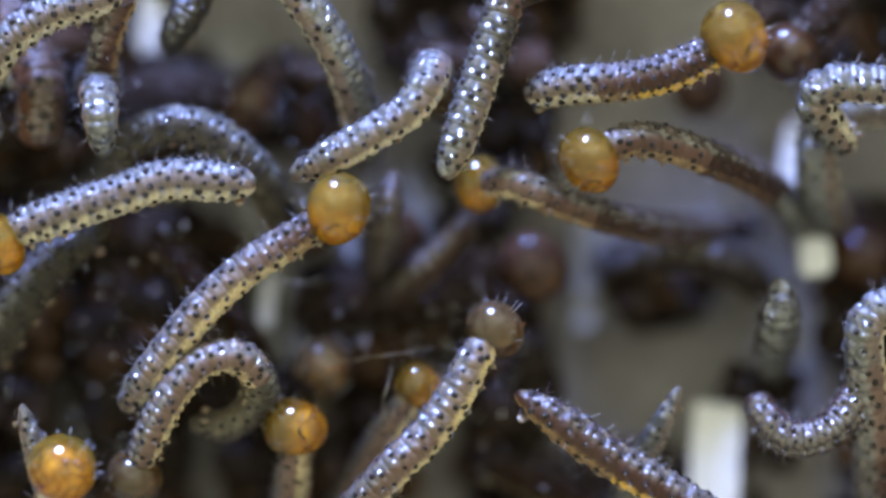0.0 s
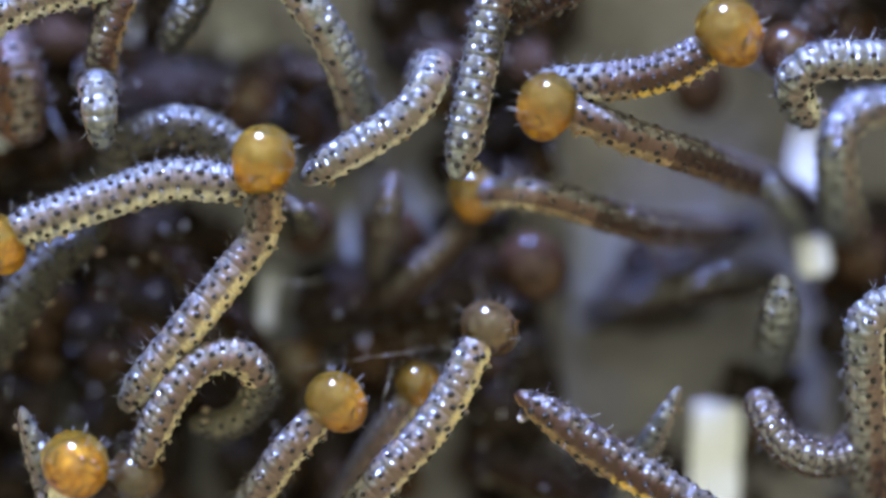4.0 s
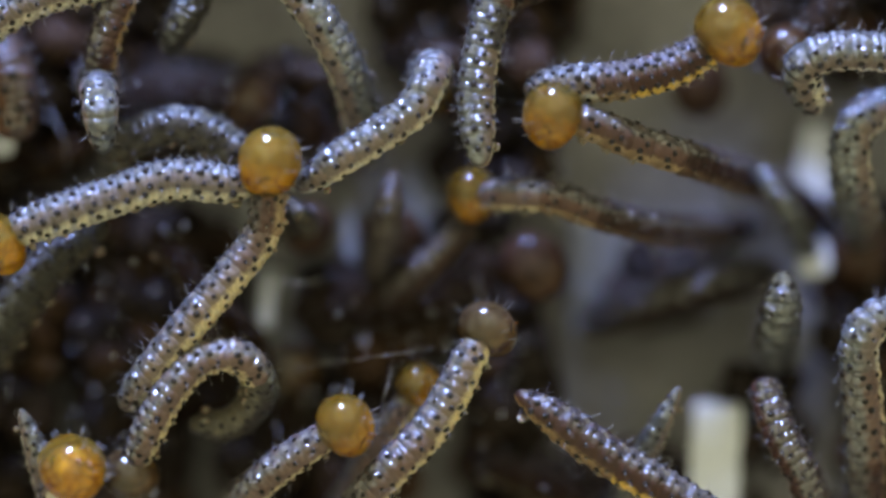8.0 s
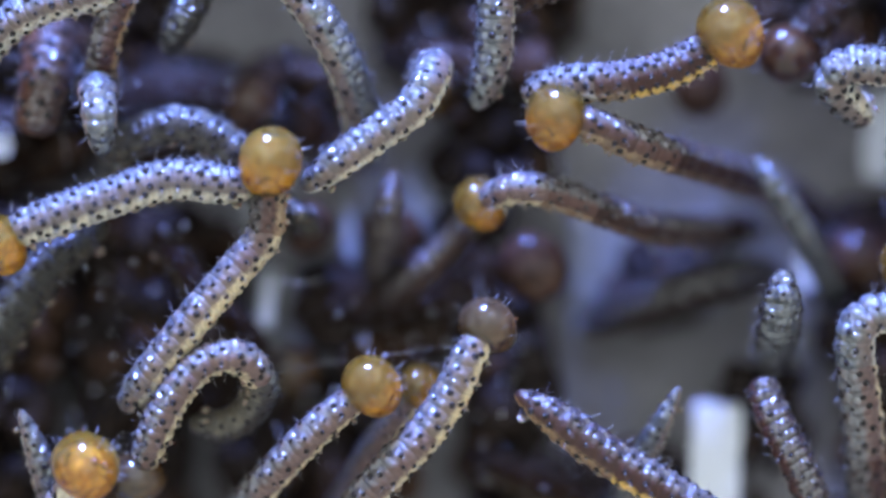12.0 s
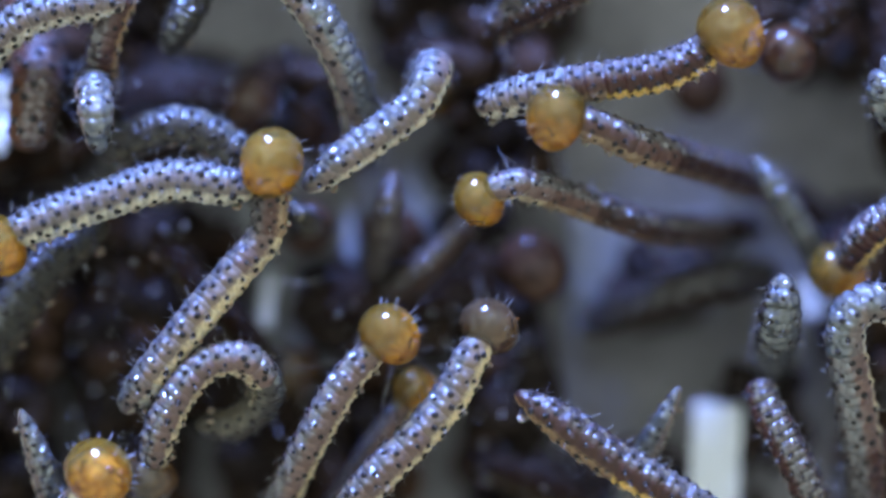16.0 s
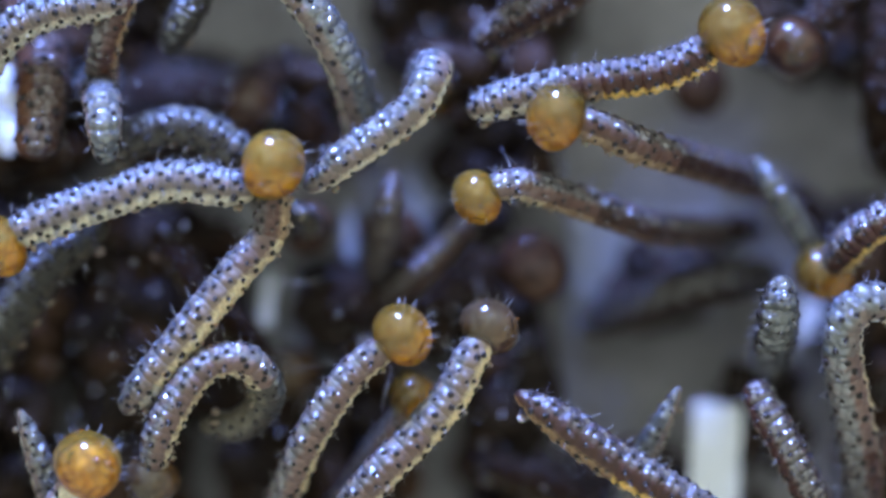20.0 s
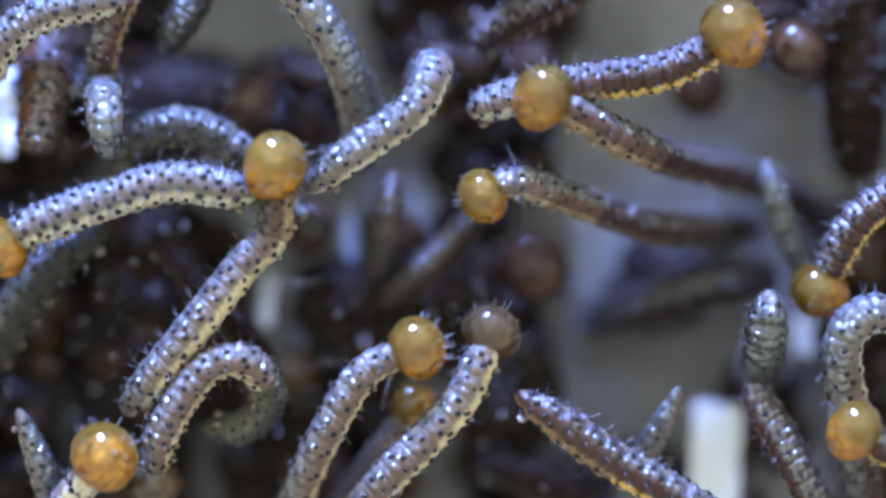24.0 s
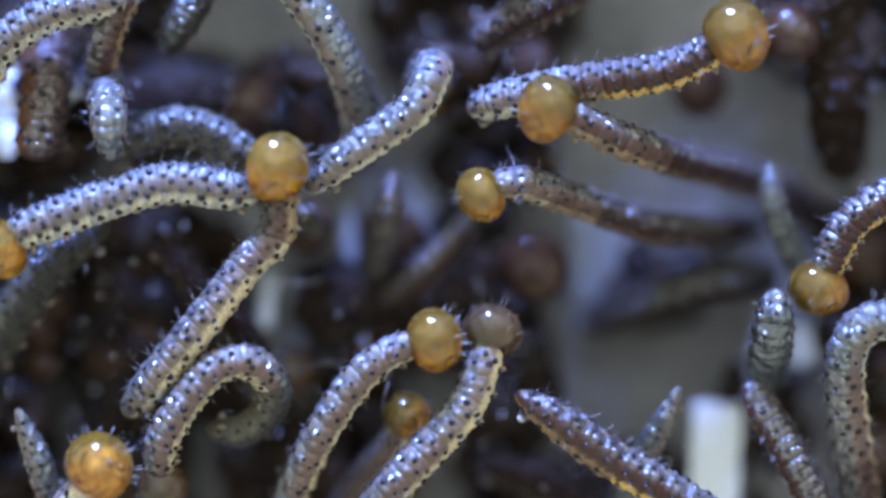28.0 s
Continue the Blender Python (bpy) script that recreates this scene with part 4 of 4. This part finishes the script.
g = Grub("mauve spotted caterpillar with amber head that reaches upwards", 33, (DUSK, MAUVE, MAUVE), head=53, rings=12, back=(-0.62, 0.55, 0.50))
g.key(0, (470, 1060, 60), (500, 960, 200), (512, 880, 320), (518, 820, 390), (522, 758, 430))
g.key(0.5, (470, 1060, 60), (490, 960, 200), (500, 880, 320), (505, 820, 390), (506, 756, 440))
g.key(1, (470, 1060, 60), (500, 960, 200), (520, 880, 320), (532, 825, 400), (536, 760, 460))
g.key(1.5, (470, 1060, 60), (490, 960, 220), (515, 880, 360), (540, 825, 430), (560, 765, 480))
g.key(2, (440, 1040, 100), (470, 950, 250), (505, 870, 400), (540, 815, 450), (572, 748, 490))
g.key(3, (400, 1020, 150), (440, 930, 320), (480, 855, 440), (530, 785, 480), (590, 724, 510))
g.key(5.5, (370, 980, 200), (420, 900, 380), (480, 830, 470), (545, 765), (602, 708, 510))
g.key(6, (370, 980, 200), (420, 905, 380), (490, 835, 470), (560, 770), (622, 708, 510))
g.key(7, (370, 980, 200), (425, 905, 380), (490, 835, 470), (570, 762), (640, 706, 510))
g.key(8, (360, 980, 200), (410, 905, 380), (475, 840, 470), (550, 788), (611, 755, 510))
g.key(8.5, (360, 980, 200), (400, 910, 380), (460, 845, 470), (520, 790), (578, 740, 510))
g.key(9, (370, 980, 200), (420, 900, 380), (485, 830, 470), (555, 765), (620, 702, 510))
g.key(10, (370, 985, 200), (420, 900, 380), (490, 820, 470), (570, 740), (648, 670, 510))
g.key(11, (370, 985, 200), (420, 905, 380), (480, 835, 470), (550, 765), (620, 705, 510))
g.key(12, (370, 985, 200), (430, 900, 380), (505, 815, 470), (585, 738), (658, 686, 510))
g.key(12.5, (370, 985, 200), (430, 900, 380), (505, 815, 470), (590, 732), (664, 680, 510))
g.key(14.5, (440, 985, 200), (480, 900, 380), (540, 800, 470), (600, 695), (660, 615, 510))
g.key(15, (440, 985, 200), (480, 900, 380), (540, 800, 470), (600, 690), (665, 607, 510))
g.key(16, (450, 985, 200), (495, 890, 380), (550, 780, 470), (615, 670), (690, 594, 510))
g.key(17, (450, 985, 200), (500, 880, 380), (550, 770, 470), (615, 665), (690, 592, 510))
g.key(18, (460, 985, 200), (500, 890, 380), (555, 780, 470), (620, 670), (695, 585, 510))
g.key(19, (460, 985, 200), (500, 885, 380), (550, 770, 470), (620, 665), (704, 594, 510))
g.key(20, (460, 985, 200), (500, 885, 380), (550, 770, 470), (625, 660), (712, 595, 510))
g.key(21, (460, 985, 200), (500, 885, 380), (555, 765, 470), (635, 645), (725, 612, 505))
g.key(24, (470, 1000, 200), (515, 900, 380), (570, 780, 470), (645, 660), (738, 618, 505))
g.key(25, (460, 1000, 200), (510, 890, 380), (560, 770, 470), (645, 660), (705, 610, 505), (762, 618, 500))
g.key(26, (470, 1000, 200), (505, 890, 380), (555, 775, 470), (635, 660), (695, 612, 505), (758, 625, 500))
g.key(27, (470, 1000, 200), (515, 890, 380), (570, 775, 470), (640, 680), (690, 625, 505), (740, 588, 505))
g.key(28, (470, 1000, 200), (510, 890, 380), (560, 780, 470), (630, 675), (695, 622, 505), (768, 604, 505))

g = Grub("caterpillar with a glossy brown head deep in the litter", 32, DEEP_SHADE, shell=HAZEL, head=50, rings=11, back=(0.00, 0.80, 0.35))
g.key(0, (470, 860, 40), (520, 800, 120), (550, 730, 220), (572, 650, 330))
g.key(2, (480, 860, 40), (525, 800, 120), (560, 730, 240), (582, 652, 360))
g.key(3, (450, 860, 40), (500, 800, 100), (520, 730, 140), (528, 640, 170))
g.key(8, (450, 860, 40), (490, 800, 90), (510, 730, 120), (512, 655, 140))
g.key(28, (450, 860, 40), (490, 800, 90), (505, 735, 120), (508, 660, 140))

g = Grub("caterpillar with amber head half hidden behind another", 30, MAUVE, head=42, rings=11, back=(-0.46, 0.69, 0.35))
g.key(0, (560, 980, 60), (610, 890, 220), (655, 810, 310), (700, 740, 370), (742, 684, 390))
g.key(12, (560, 980, 60), (610, 890, 220), (655, 810, 310), (700, 745, 370), (744, 686, 390))
g.key(17, (560, 980, 60), (610, 890, 220), (655, 815, 310), (695, 755, 360), (735, 694, 380))
g.key(24, (560, 990, 60), (610, 900, 220), (655, 830, 310), (695, 775, 360), (732, 718, 380))
g.key(28, (560, 1000, 60), (605, 910, 220), (650, 840, 310), (690, 790, 370), (722, 738, 400))

g = Grub("glossy pale caterpillar tail rising steeply from the pile", 39, SMOKE, rings=11, bare=True, back=(0, -1.0, 0.3))
for t, u, v, h in ((0, 1384, 508, 400), (8, 1386, 494, 420), (12, 1387, 490, 460), (17, 1386, 498, 480), (21.5, 1376, 500, 480), (24, 1362, 524, 490), (28, 1374, 522, 490)):
    g.key(t, (u, v, h), (u - 4, v + 48, h), (u - 10, v + 92, h - 50), (u - 14, v + 118, h - 160), (u - 16, v + 132, h - 290), (u - 18, v + 140, 40))

g = Grub("brown spotted caterpillar with shiny warts climbing the pile", 33, UMBRA, rings=12, bare=True, back=(0.5, 0.2, 0.85))
g.key(0, (1540, 650, 440), (1510, 715, 450), (1460, 765, 450), (1400, 775, 440), (1350, 735, 430), (1335, 680, 400))
g.key(3, (1540, 660, 440), (1505, 735, 450), (1450, 780, 450), (1390, 780, 440), (1345, 735, 430), (1332, 680, 400))
g.key(5.5, (1470, 990, 250), (1450, 900, 370), (1420, 835, 430), (1385, 780, 440), (1360, 715, 430), (1350, 650, 400))
g.key(12, (1460, 990, 250), (1440, 900, 400), (1418, 835, 440), (1385, 770, 450), (1358, 710, 440), (1348, 645, 410))
g.key(19, (1460, 990, 250), (1445, 900, 400), (1420, 845, 440), (1385, 775, 450), (1350, 715, 440), (1335, 655, 400))
g.key(28, (1470, 990, 250), (1448, 900, 400), (1415, 835, 440), (1380, 770, 440), (1345, 715, 420), (1330, 660, 370))

g = Grub("smoky spotted caterpillar bent over at the pile's rim", 38, (UMBRA, MAUVE, MAUVE, PALE, PALE), rings=13, bare=True, back=(-0.55, 0.6, 0.55))
g.key(0, (1545, 960, 250), (1545, 840, 370), (1540, 730, 430), (1530, 640, 470), (1532, 580, 490), (1570, 545, 490), (1660, 560, 460))
g.key(3, (1540, 960, 250), (1535, 840, 370), (1535, 730, 430), (1530, 630, 470), (1535, 565, 490), (1580, 535, 490), (1660, 560, 460))
g.key(6, (1530, 960, 250), (1530, 840, 370), (1530, 740, 430), (1524, 650, 470), (1528, 595, 490), (1565, 562, 490), (1660, 580, 460))
g.key(12, (1530, 960, 250), (1530, 840, 370), (1525, 730, 430), (1514, 640, 470), (1518, 582, 490), (1555, 555, 490), (1650, 580, 460))
g.key(18, (1525, 960, 250), (1525, 840, 370), (1510, 720, 430), (1492, 620, 470), (1498, 560, 490), (1545, 530, 490), (1640, 560, 460))
g.key(24, (1525, 960, 250), (1520, 850, 370), (1505, 740, 430), (1490, 650, 470), (1498, 590, 490), (1545, 555, 490), (1640, 570, 460))
g.key(28, (1525, 960, 250), (1515, 850, 370), (1500, 740, 430), (1495, 650, 470), (1512, 595, 490), (1555, 568, 490), (1650, 590, 460))

g = Grub("pale grey spotted caterpillar arched over the pile's far rim", 36, PALE, rings=12, bare=True, back=(0, 0.7, 0.7))
g.key(0, (1500, 260, 400), (1445, 190, 480), (1462, 152), (1530, 148), (1620, 160, 480), (1720, 190, 420))
g.key(1, (1480, 240, 400), (1430, 185, 480), (1460, 145), (1530, 122), (1620, 130, 480), (1720, 160, 420))
g.key(3, (1440, 220, 400), (1408, 160, 480), (1440, 118), (1510, 108), (1620, 112, 480), (1720, 140, 420))
g.key(6, (1430, 210, 400), (1402, 145, 480), (1440, 108), (1510, 98), (1620, 100, 480), (1720, 130, 420))
g.key(8, (1440, 190, 400), (1418, 125, 480), (1455, 95), (1520, 90), (1620, 100, 480), (1720, 130, 420))
g.key(9, (1450, 180, 400), (1425, 115, 480), (1460, 90), (1530, 92), (1620, 105, 480), (1720, 130, 420))
g.key(10, (1520, 190, 400), (1465, 115, 480), (1495, 80), (1555, 92), (1640, 130, 480), (1730, 170, 420))
g.key(12, (1530, 210, 400), (1475, 150, 480), (1500, 118), (1560, 118), (1650, 140, 480), (1740, 180, 420))
g.key(15, (1640, 240, 400), (1575, 180, 480), (1580, 130), (1640, 118), (1730, 140, 480), (1820, 180, 420))
g.key(18, (1640, 250, 400), (1570, 190, 480), (1578, 140), (1640, 128), (1730, 140, 480), (1820, 180, 420))
g.key(21, (1700, 250, 400), (1640, 190, 480), (1645, 140), (1700, 128), (1790, 140, 480), (1860, 180, 420))
g.key(28, (1700, 250, 400), (1640, 190, 480), (1645, 140), (1700, 128), (1790, 140, 480), (1860, 180, 420))

g = Grub("pale grey spotted caterpillar under the arched one", 38, PALE, rings=11, bare=True, back=(-0.6, 0.1, 0.75))
g.key(0, (1470, 400, 60), (1455, 360, 260), (1445, 300, 330), (1452, 235, 350), (1500, 195, 340), (1600, 190, 280))
g.key(3, (1495, 410, 60), (1480, 370, 260), (1472, 305, 340), (1478, 238, 360), (1520, 195, 340), (1615, 185, 280))
g.key(6, (1510, 420, 60), (1500, 380, 260), (1492, 310, 340), (1494, 240, 360), (1535, 195, 340), (1620, 185, 280))
g.key(8, (1525, 420, 60), (1515, 380, 260), (1506, 310, 390), (1508, 240, 410), (1550, 195, 380), (1630, 185, 280))
g.key(10, (1570, 420, 60), (1560, 380, 260), (1550, 310, 390), (1552, 240, 410), (1595, 195, 380), (1670, 185, 280))
g.key(15, (1680, 420, 60), (1670, 380, 260), (1660, 310, 390), (1662, 240, 410), (1705, 195, 380), (1780, 185, 280))
g.key(28, (1680, 420, 60), (1670, 380, 260), (1660, 310, 390), (1662, 240, 410), (1705, 195, 380), (1780, 185, 280))

g = Grub("dark glossy caterpillar with amber head crawling in over the rim", 36, BROWN, shell=AMBER, head=50, rings=12, back=(-0.34, 0.86, 0.30))
g.key(0, (1900, 330, 420), (1840, 360, 440), (1770, 390, 450), (1710, 430, 450), (1660, 480, 440))
g.key(12, (1860, 330, 420), (1790, 350, 440), (1720, 375, 450), (1660, 415, 450), (1610, 470, 440))
g.key(14.5, (1800, 320, 420), (1720, 340, 440), (1640, 365, 450), (1570, 405, 430), (1515, 470, 370))
g.key(16, (1780, 320, 420), (1700, 340, 440), (1620, 365, 450), (1540, 410, 430), (1485, 482, 350))
g.key(18, (1770, 330, 420), (1690, 350, 440), (1610, 370, 450), (1525, 420, 430), (1468, 492, 340))
g.key(19, (1770, 330, 420), (1690, 350, 440), (1610, 370, 450), (1525, 415, 430), (1458, 482, 340))
g.key(21.5, (1770, 320, 420), (1690, 340, 440), (1605, 365, 450), (1520, 415, 430), (1464, 490, 340))
g.key(24, (1760, 280, 420), (1680, 300, 440), (1595, 335, 460), (1510, 400, 450), (1452, 515, 420))
g.key(25, (1750, 280, 420), (1670, 300, 440), (1585, 335, 470), (1495, 395, 470), (1446, 515, 455))
g.key(28, (1750, 280, 420), (1670, 305, 440), (1590, 340, 470), (1500, 400, 470), (1450, 510, 455))

g = Grub("caterpillar with dark brown glossy head under the rim", 36, DEEP_SHADE, shell=UMBER, head=54, rings=11, back=(0.23, 0.80, 0.33))
g.key(0, (1560, -180, 60), (1530, -100, 180), (1490, -20, 280), (1445, 45, 340), (1398, 96, 350))
g.key(19, (1560, -180, 60), (1530, -100, 180), (1490, -20, 280), (1445, 45, 340), (1394, 98, 350))
g.key(21, (1580, -200, 60), (1550, -120, 180), (1510, -45, 280), (1465, 20, 340), (1418, 72, 360))
g.key(24, (1570, -190, 60), (1540, -110, 180), (1505, -30, 280), (1460, 35, 340), (1412, 90, 350))
g.key(26, (1560, -200, 60), (1530, -120, 180), (1495, -45, 270), (1450, 10, 320), (1402, 62, 320))
g.key(28, (1560, -200, 60), (1530, -120, 180), (1495, -45, 270), (1450, 10, 320), (1402, 62, 320))

g = Grub("blurred caterpillar tail with shiny back, sunk in the pile", 25, SMOKE, rings=10, bare=True, back=(0, -0.6, 0.8))
g.key(0, (1352, 322, 280), (1380, 352, 290), (1404, 384, 260), (1416, 410, 170), (1424, 436, 50))
g.key(6, (1348, 306, 290), (1376, 342, 310), (1402, 378, 280), (1414, 408, 180), (1424, 436, 50))
g.key(9, (1345, 300, 310), (1376, 342, 330), (1406, 388, 310), (1430, 435, 220), (1450, 490, 50))
g.key(12, (1340, 285, 340), (1372, 330, 360), (1408, 385, 340), (1440, 445, 290), (1480, 540, 60))
g.key(21, (1340, 285, 340), (1372, 335, 360), (1408, 390, 340), (1440, 450, 290), (1480, 540, 60))
g.key(24, (1355, 290, 350), (1372, 345, 370), (1390, 405, 350), (1420, 470, 290), (1460, 550, 60))
g.key(28, (1362, 300, 350), (1368, 355, 370), (1388, 415, 350), (1415, 475, 290), (1450, 550, 60))

g = Grub("small glossy tail tip of a caterpillar poking out", 24, PALE, rings=10, bare=True, back=(0, 0.4, 0.9), tip=True)
g.key(0, (1196, 698, 440), (1172, 745, 430), (1142, 800, 380), (1110, 870, 250), (1090, 940, 60))

g = Grub(DEEP_L, 38, WET_SHADE, rings=12, bare=True, back=(0.00, 0.70, 0.70))
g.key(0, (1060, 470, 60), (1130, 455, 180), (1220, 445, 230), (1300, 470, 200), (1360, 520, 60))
g.key(5.5, (1040, 570, 60), (1120, 545, 190), (1200, 522, 250), (1280, 500, 240), (1370, 480, 80))
g.key(28, (1040, 570, 60), (1120, 545, 190), (1200, 520, 250), (1280, 503, 240), (1370, 490, 80))

g = Grub("tiny glossy tail end showing between two caterpillars", 21, SMOKE, rings=9, bare=True, back=(0.00, 0.80, 0.35), tip=True)
g.key(0, (530, 345, 350), (544, 372, 380), (554, 388, 330), (558, 396, 200), (562, 402, 60))
g.key(3, (512, 352, 400), (532, 376, 420), (546, 392, 340), (552, 400, 200), (558, 405, 60))
g.key(28, (522, 360, 410), (540, 382, 430), (552, 396, 340), (558, 404, 200), (562, 408, 60))

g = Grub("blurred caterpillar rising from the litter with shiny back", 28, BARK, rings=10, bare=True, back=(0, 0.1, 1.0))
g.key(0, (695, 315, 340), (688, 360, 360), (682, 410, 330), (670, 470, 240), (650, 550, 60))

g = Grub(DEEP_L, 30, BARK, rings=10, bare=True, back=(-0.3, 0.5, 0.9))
g.key(0, (830, 385, 260), (790, 435, 310), (745, 480, 310), (695, 520, 230), (640, 560, 60))
g.shift(28, 0, 4, 4)

g = Grub("reddish brown spotted caterpillar end at the pile's corner", 48, RUSSET, head=8, rings=10, bare=True, back=(0.6, 0.3, 0.7))
g.key(0, (-60, -60, 60), (0, 10, 200), (50, 90, 320), (72, 150, 370), (72, 249, 390))
g.key(3, (-60, -60, 60), (-20, 10, 200), (20, 90, 320), (42, 150, 370), (50, 246, 380))
g.key(8, (-80, -60, 60), (-40, 10, 200), (0, 90, 320), (20, 140, 360), (30, 234, 370))
g.key(11, (40, -60, 60), (75, 10, 200), (90, 70, 320), (85, 125, 360), (68, 222, 380))
g.key(15, (20, -60, 60), (50, 10, 200), (65, 80, 320), (62, 150, 380), (50, 249, 400))
g.key(19, (20, -60, 60), (55, 10, 220), (75, 90, 340), (80, 160, 400), (72, 266, 420))
g.key(21, (30, -60, 60), (60, 10, 220), (75, 90, 340), (72, 165, 400), (58, 274, 420))
g.key(24, (50, -60, 60), (75, 10, 220), (82, 90, 340), (80, 160, 400), (66, 262, 420))
g.key(28, (80, -60, 60), (95, 10, 220), (85, 90, 340), (80, 160, 400), (66, 272, 420))

g = Grub("dark brown caterpillar lying flat on the tray floor", 46, DEEP_SHADE, rings=12, bare=True, back=(0.1, 0.5, 0.85))
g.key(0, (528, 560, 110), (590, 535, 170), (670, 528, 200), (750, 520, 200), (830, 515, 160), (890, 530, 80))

g = Grub(DEEP_L, 34, DEEP_SHADE, rings=11, bare=True, back=(0.00, 0.80, 0.35))
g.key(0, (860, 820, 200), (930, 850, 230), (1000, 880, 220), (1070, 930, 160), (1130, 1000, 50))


g = Grub("brown caterpillar with amber head that crawls past the rim", 34, BROWN, head=50, rings=11, back=(0, 0.8, 0.5))
g.key(0, (1960, 820, 300), (1900, 830, 400), (1830, 840, 460), (1760, 850, 490), (1690, 860, 490))
g.key(21.5, (1960, 820, 300), (1880, 830, 400), (1800, 840, 460), (1720, 850, 490), (1640, 880, 490))
g.key(22.8, (1800, 840, 300), (1720, 840, 400), (1640, 840, 460), (1560, 850, 490), (1480, 870, 490))
g.key(23.5, (1760, 850, 300), (1680, 850, 400), (1600, 850, 460), (1510, 845, 490), (1424, 858, 490))
g.key(24, (1860, 880, 300), (1790, 870, 400), (1710, 850, 470), (1610, 815, 510), (1512, 765, 530))
g.key(24.5, (1960, 880, 300), (1890, 870, 400), (1810, 850, 470), (1720, 820, 510), (1640, 770, 520))
g.key(26, (2060, 880, 300), (1990, 870, 400), (1910, 850, 470), (1820, 820, 480), (1740, 790, 480))
g.key(28, (2060, 880, 300), (1990, 870, 400), (1910, 850, 470), (1820, 820, 480), (1740, 790, 480))

g = Grub("dark blurred caterpillar pushing in under the others at the rim", 56, DEEP_SHADE, rings=10, bare=True, back=(-0.3, 0.2, 0.9))
for t, du in ((0, 190), (8, 150), (12, 110), (15, 70), (20, 45), (25, -35), (28, -50)):
    g.key(t, (1512 + du, -120, 90), (1520 + du, -20, 220), (1528 + du, 90, 260), (1534 + du, 200, 250), (1540 + du, 310, 90))

for i, grub in enumerate(GRUBS):
    grub.build(100 + i)


def motions():
    for grub in GRUBS:
        for ob, rows in grub.moves:
            first, last = rows[0], rows[-1]
            path = ([(0.0, first[1])] if first[0] > 0 else []) + rows + ([(28.0, last[1])] if last[0] < 28 else [])
            walk(ob, path)
    for ob, rows in FLAKES:
        walk(ob, rows)


motions()
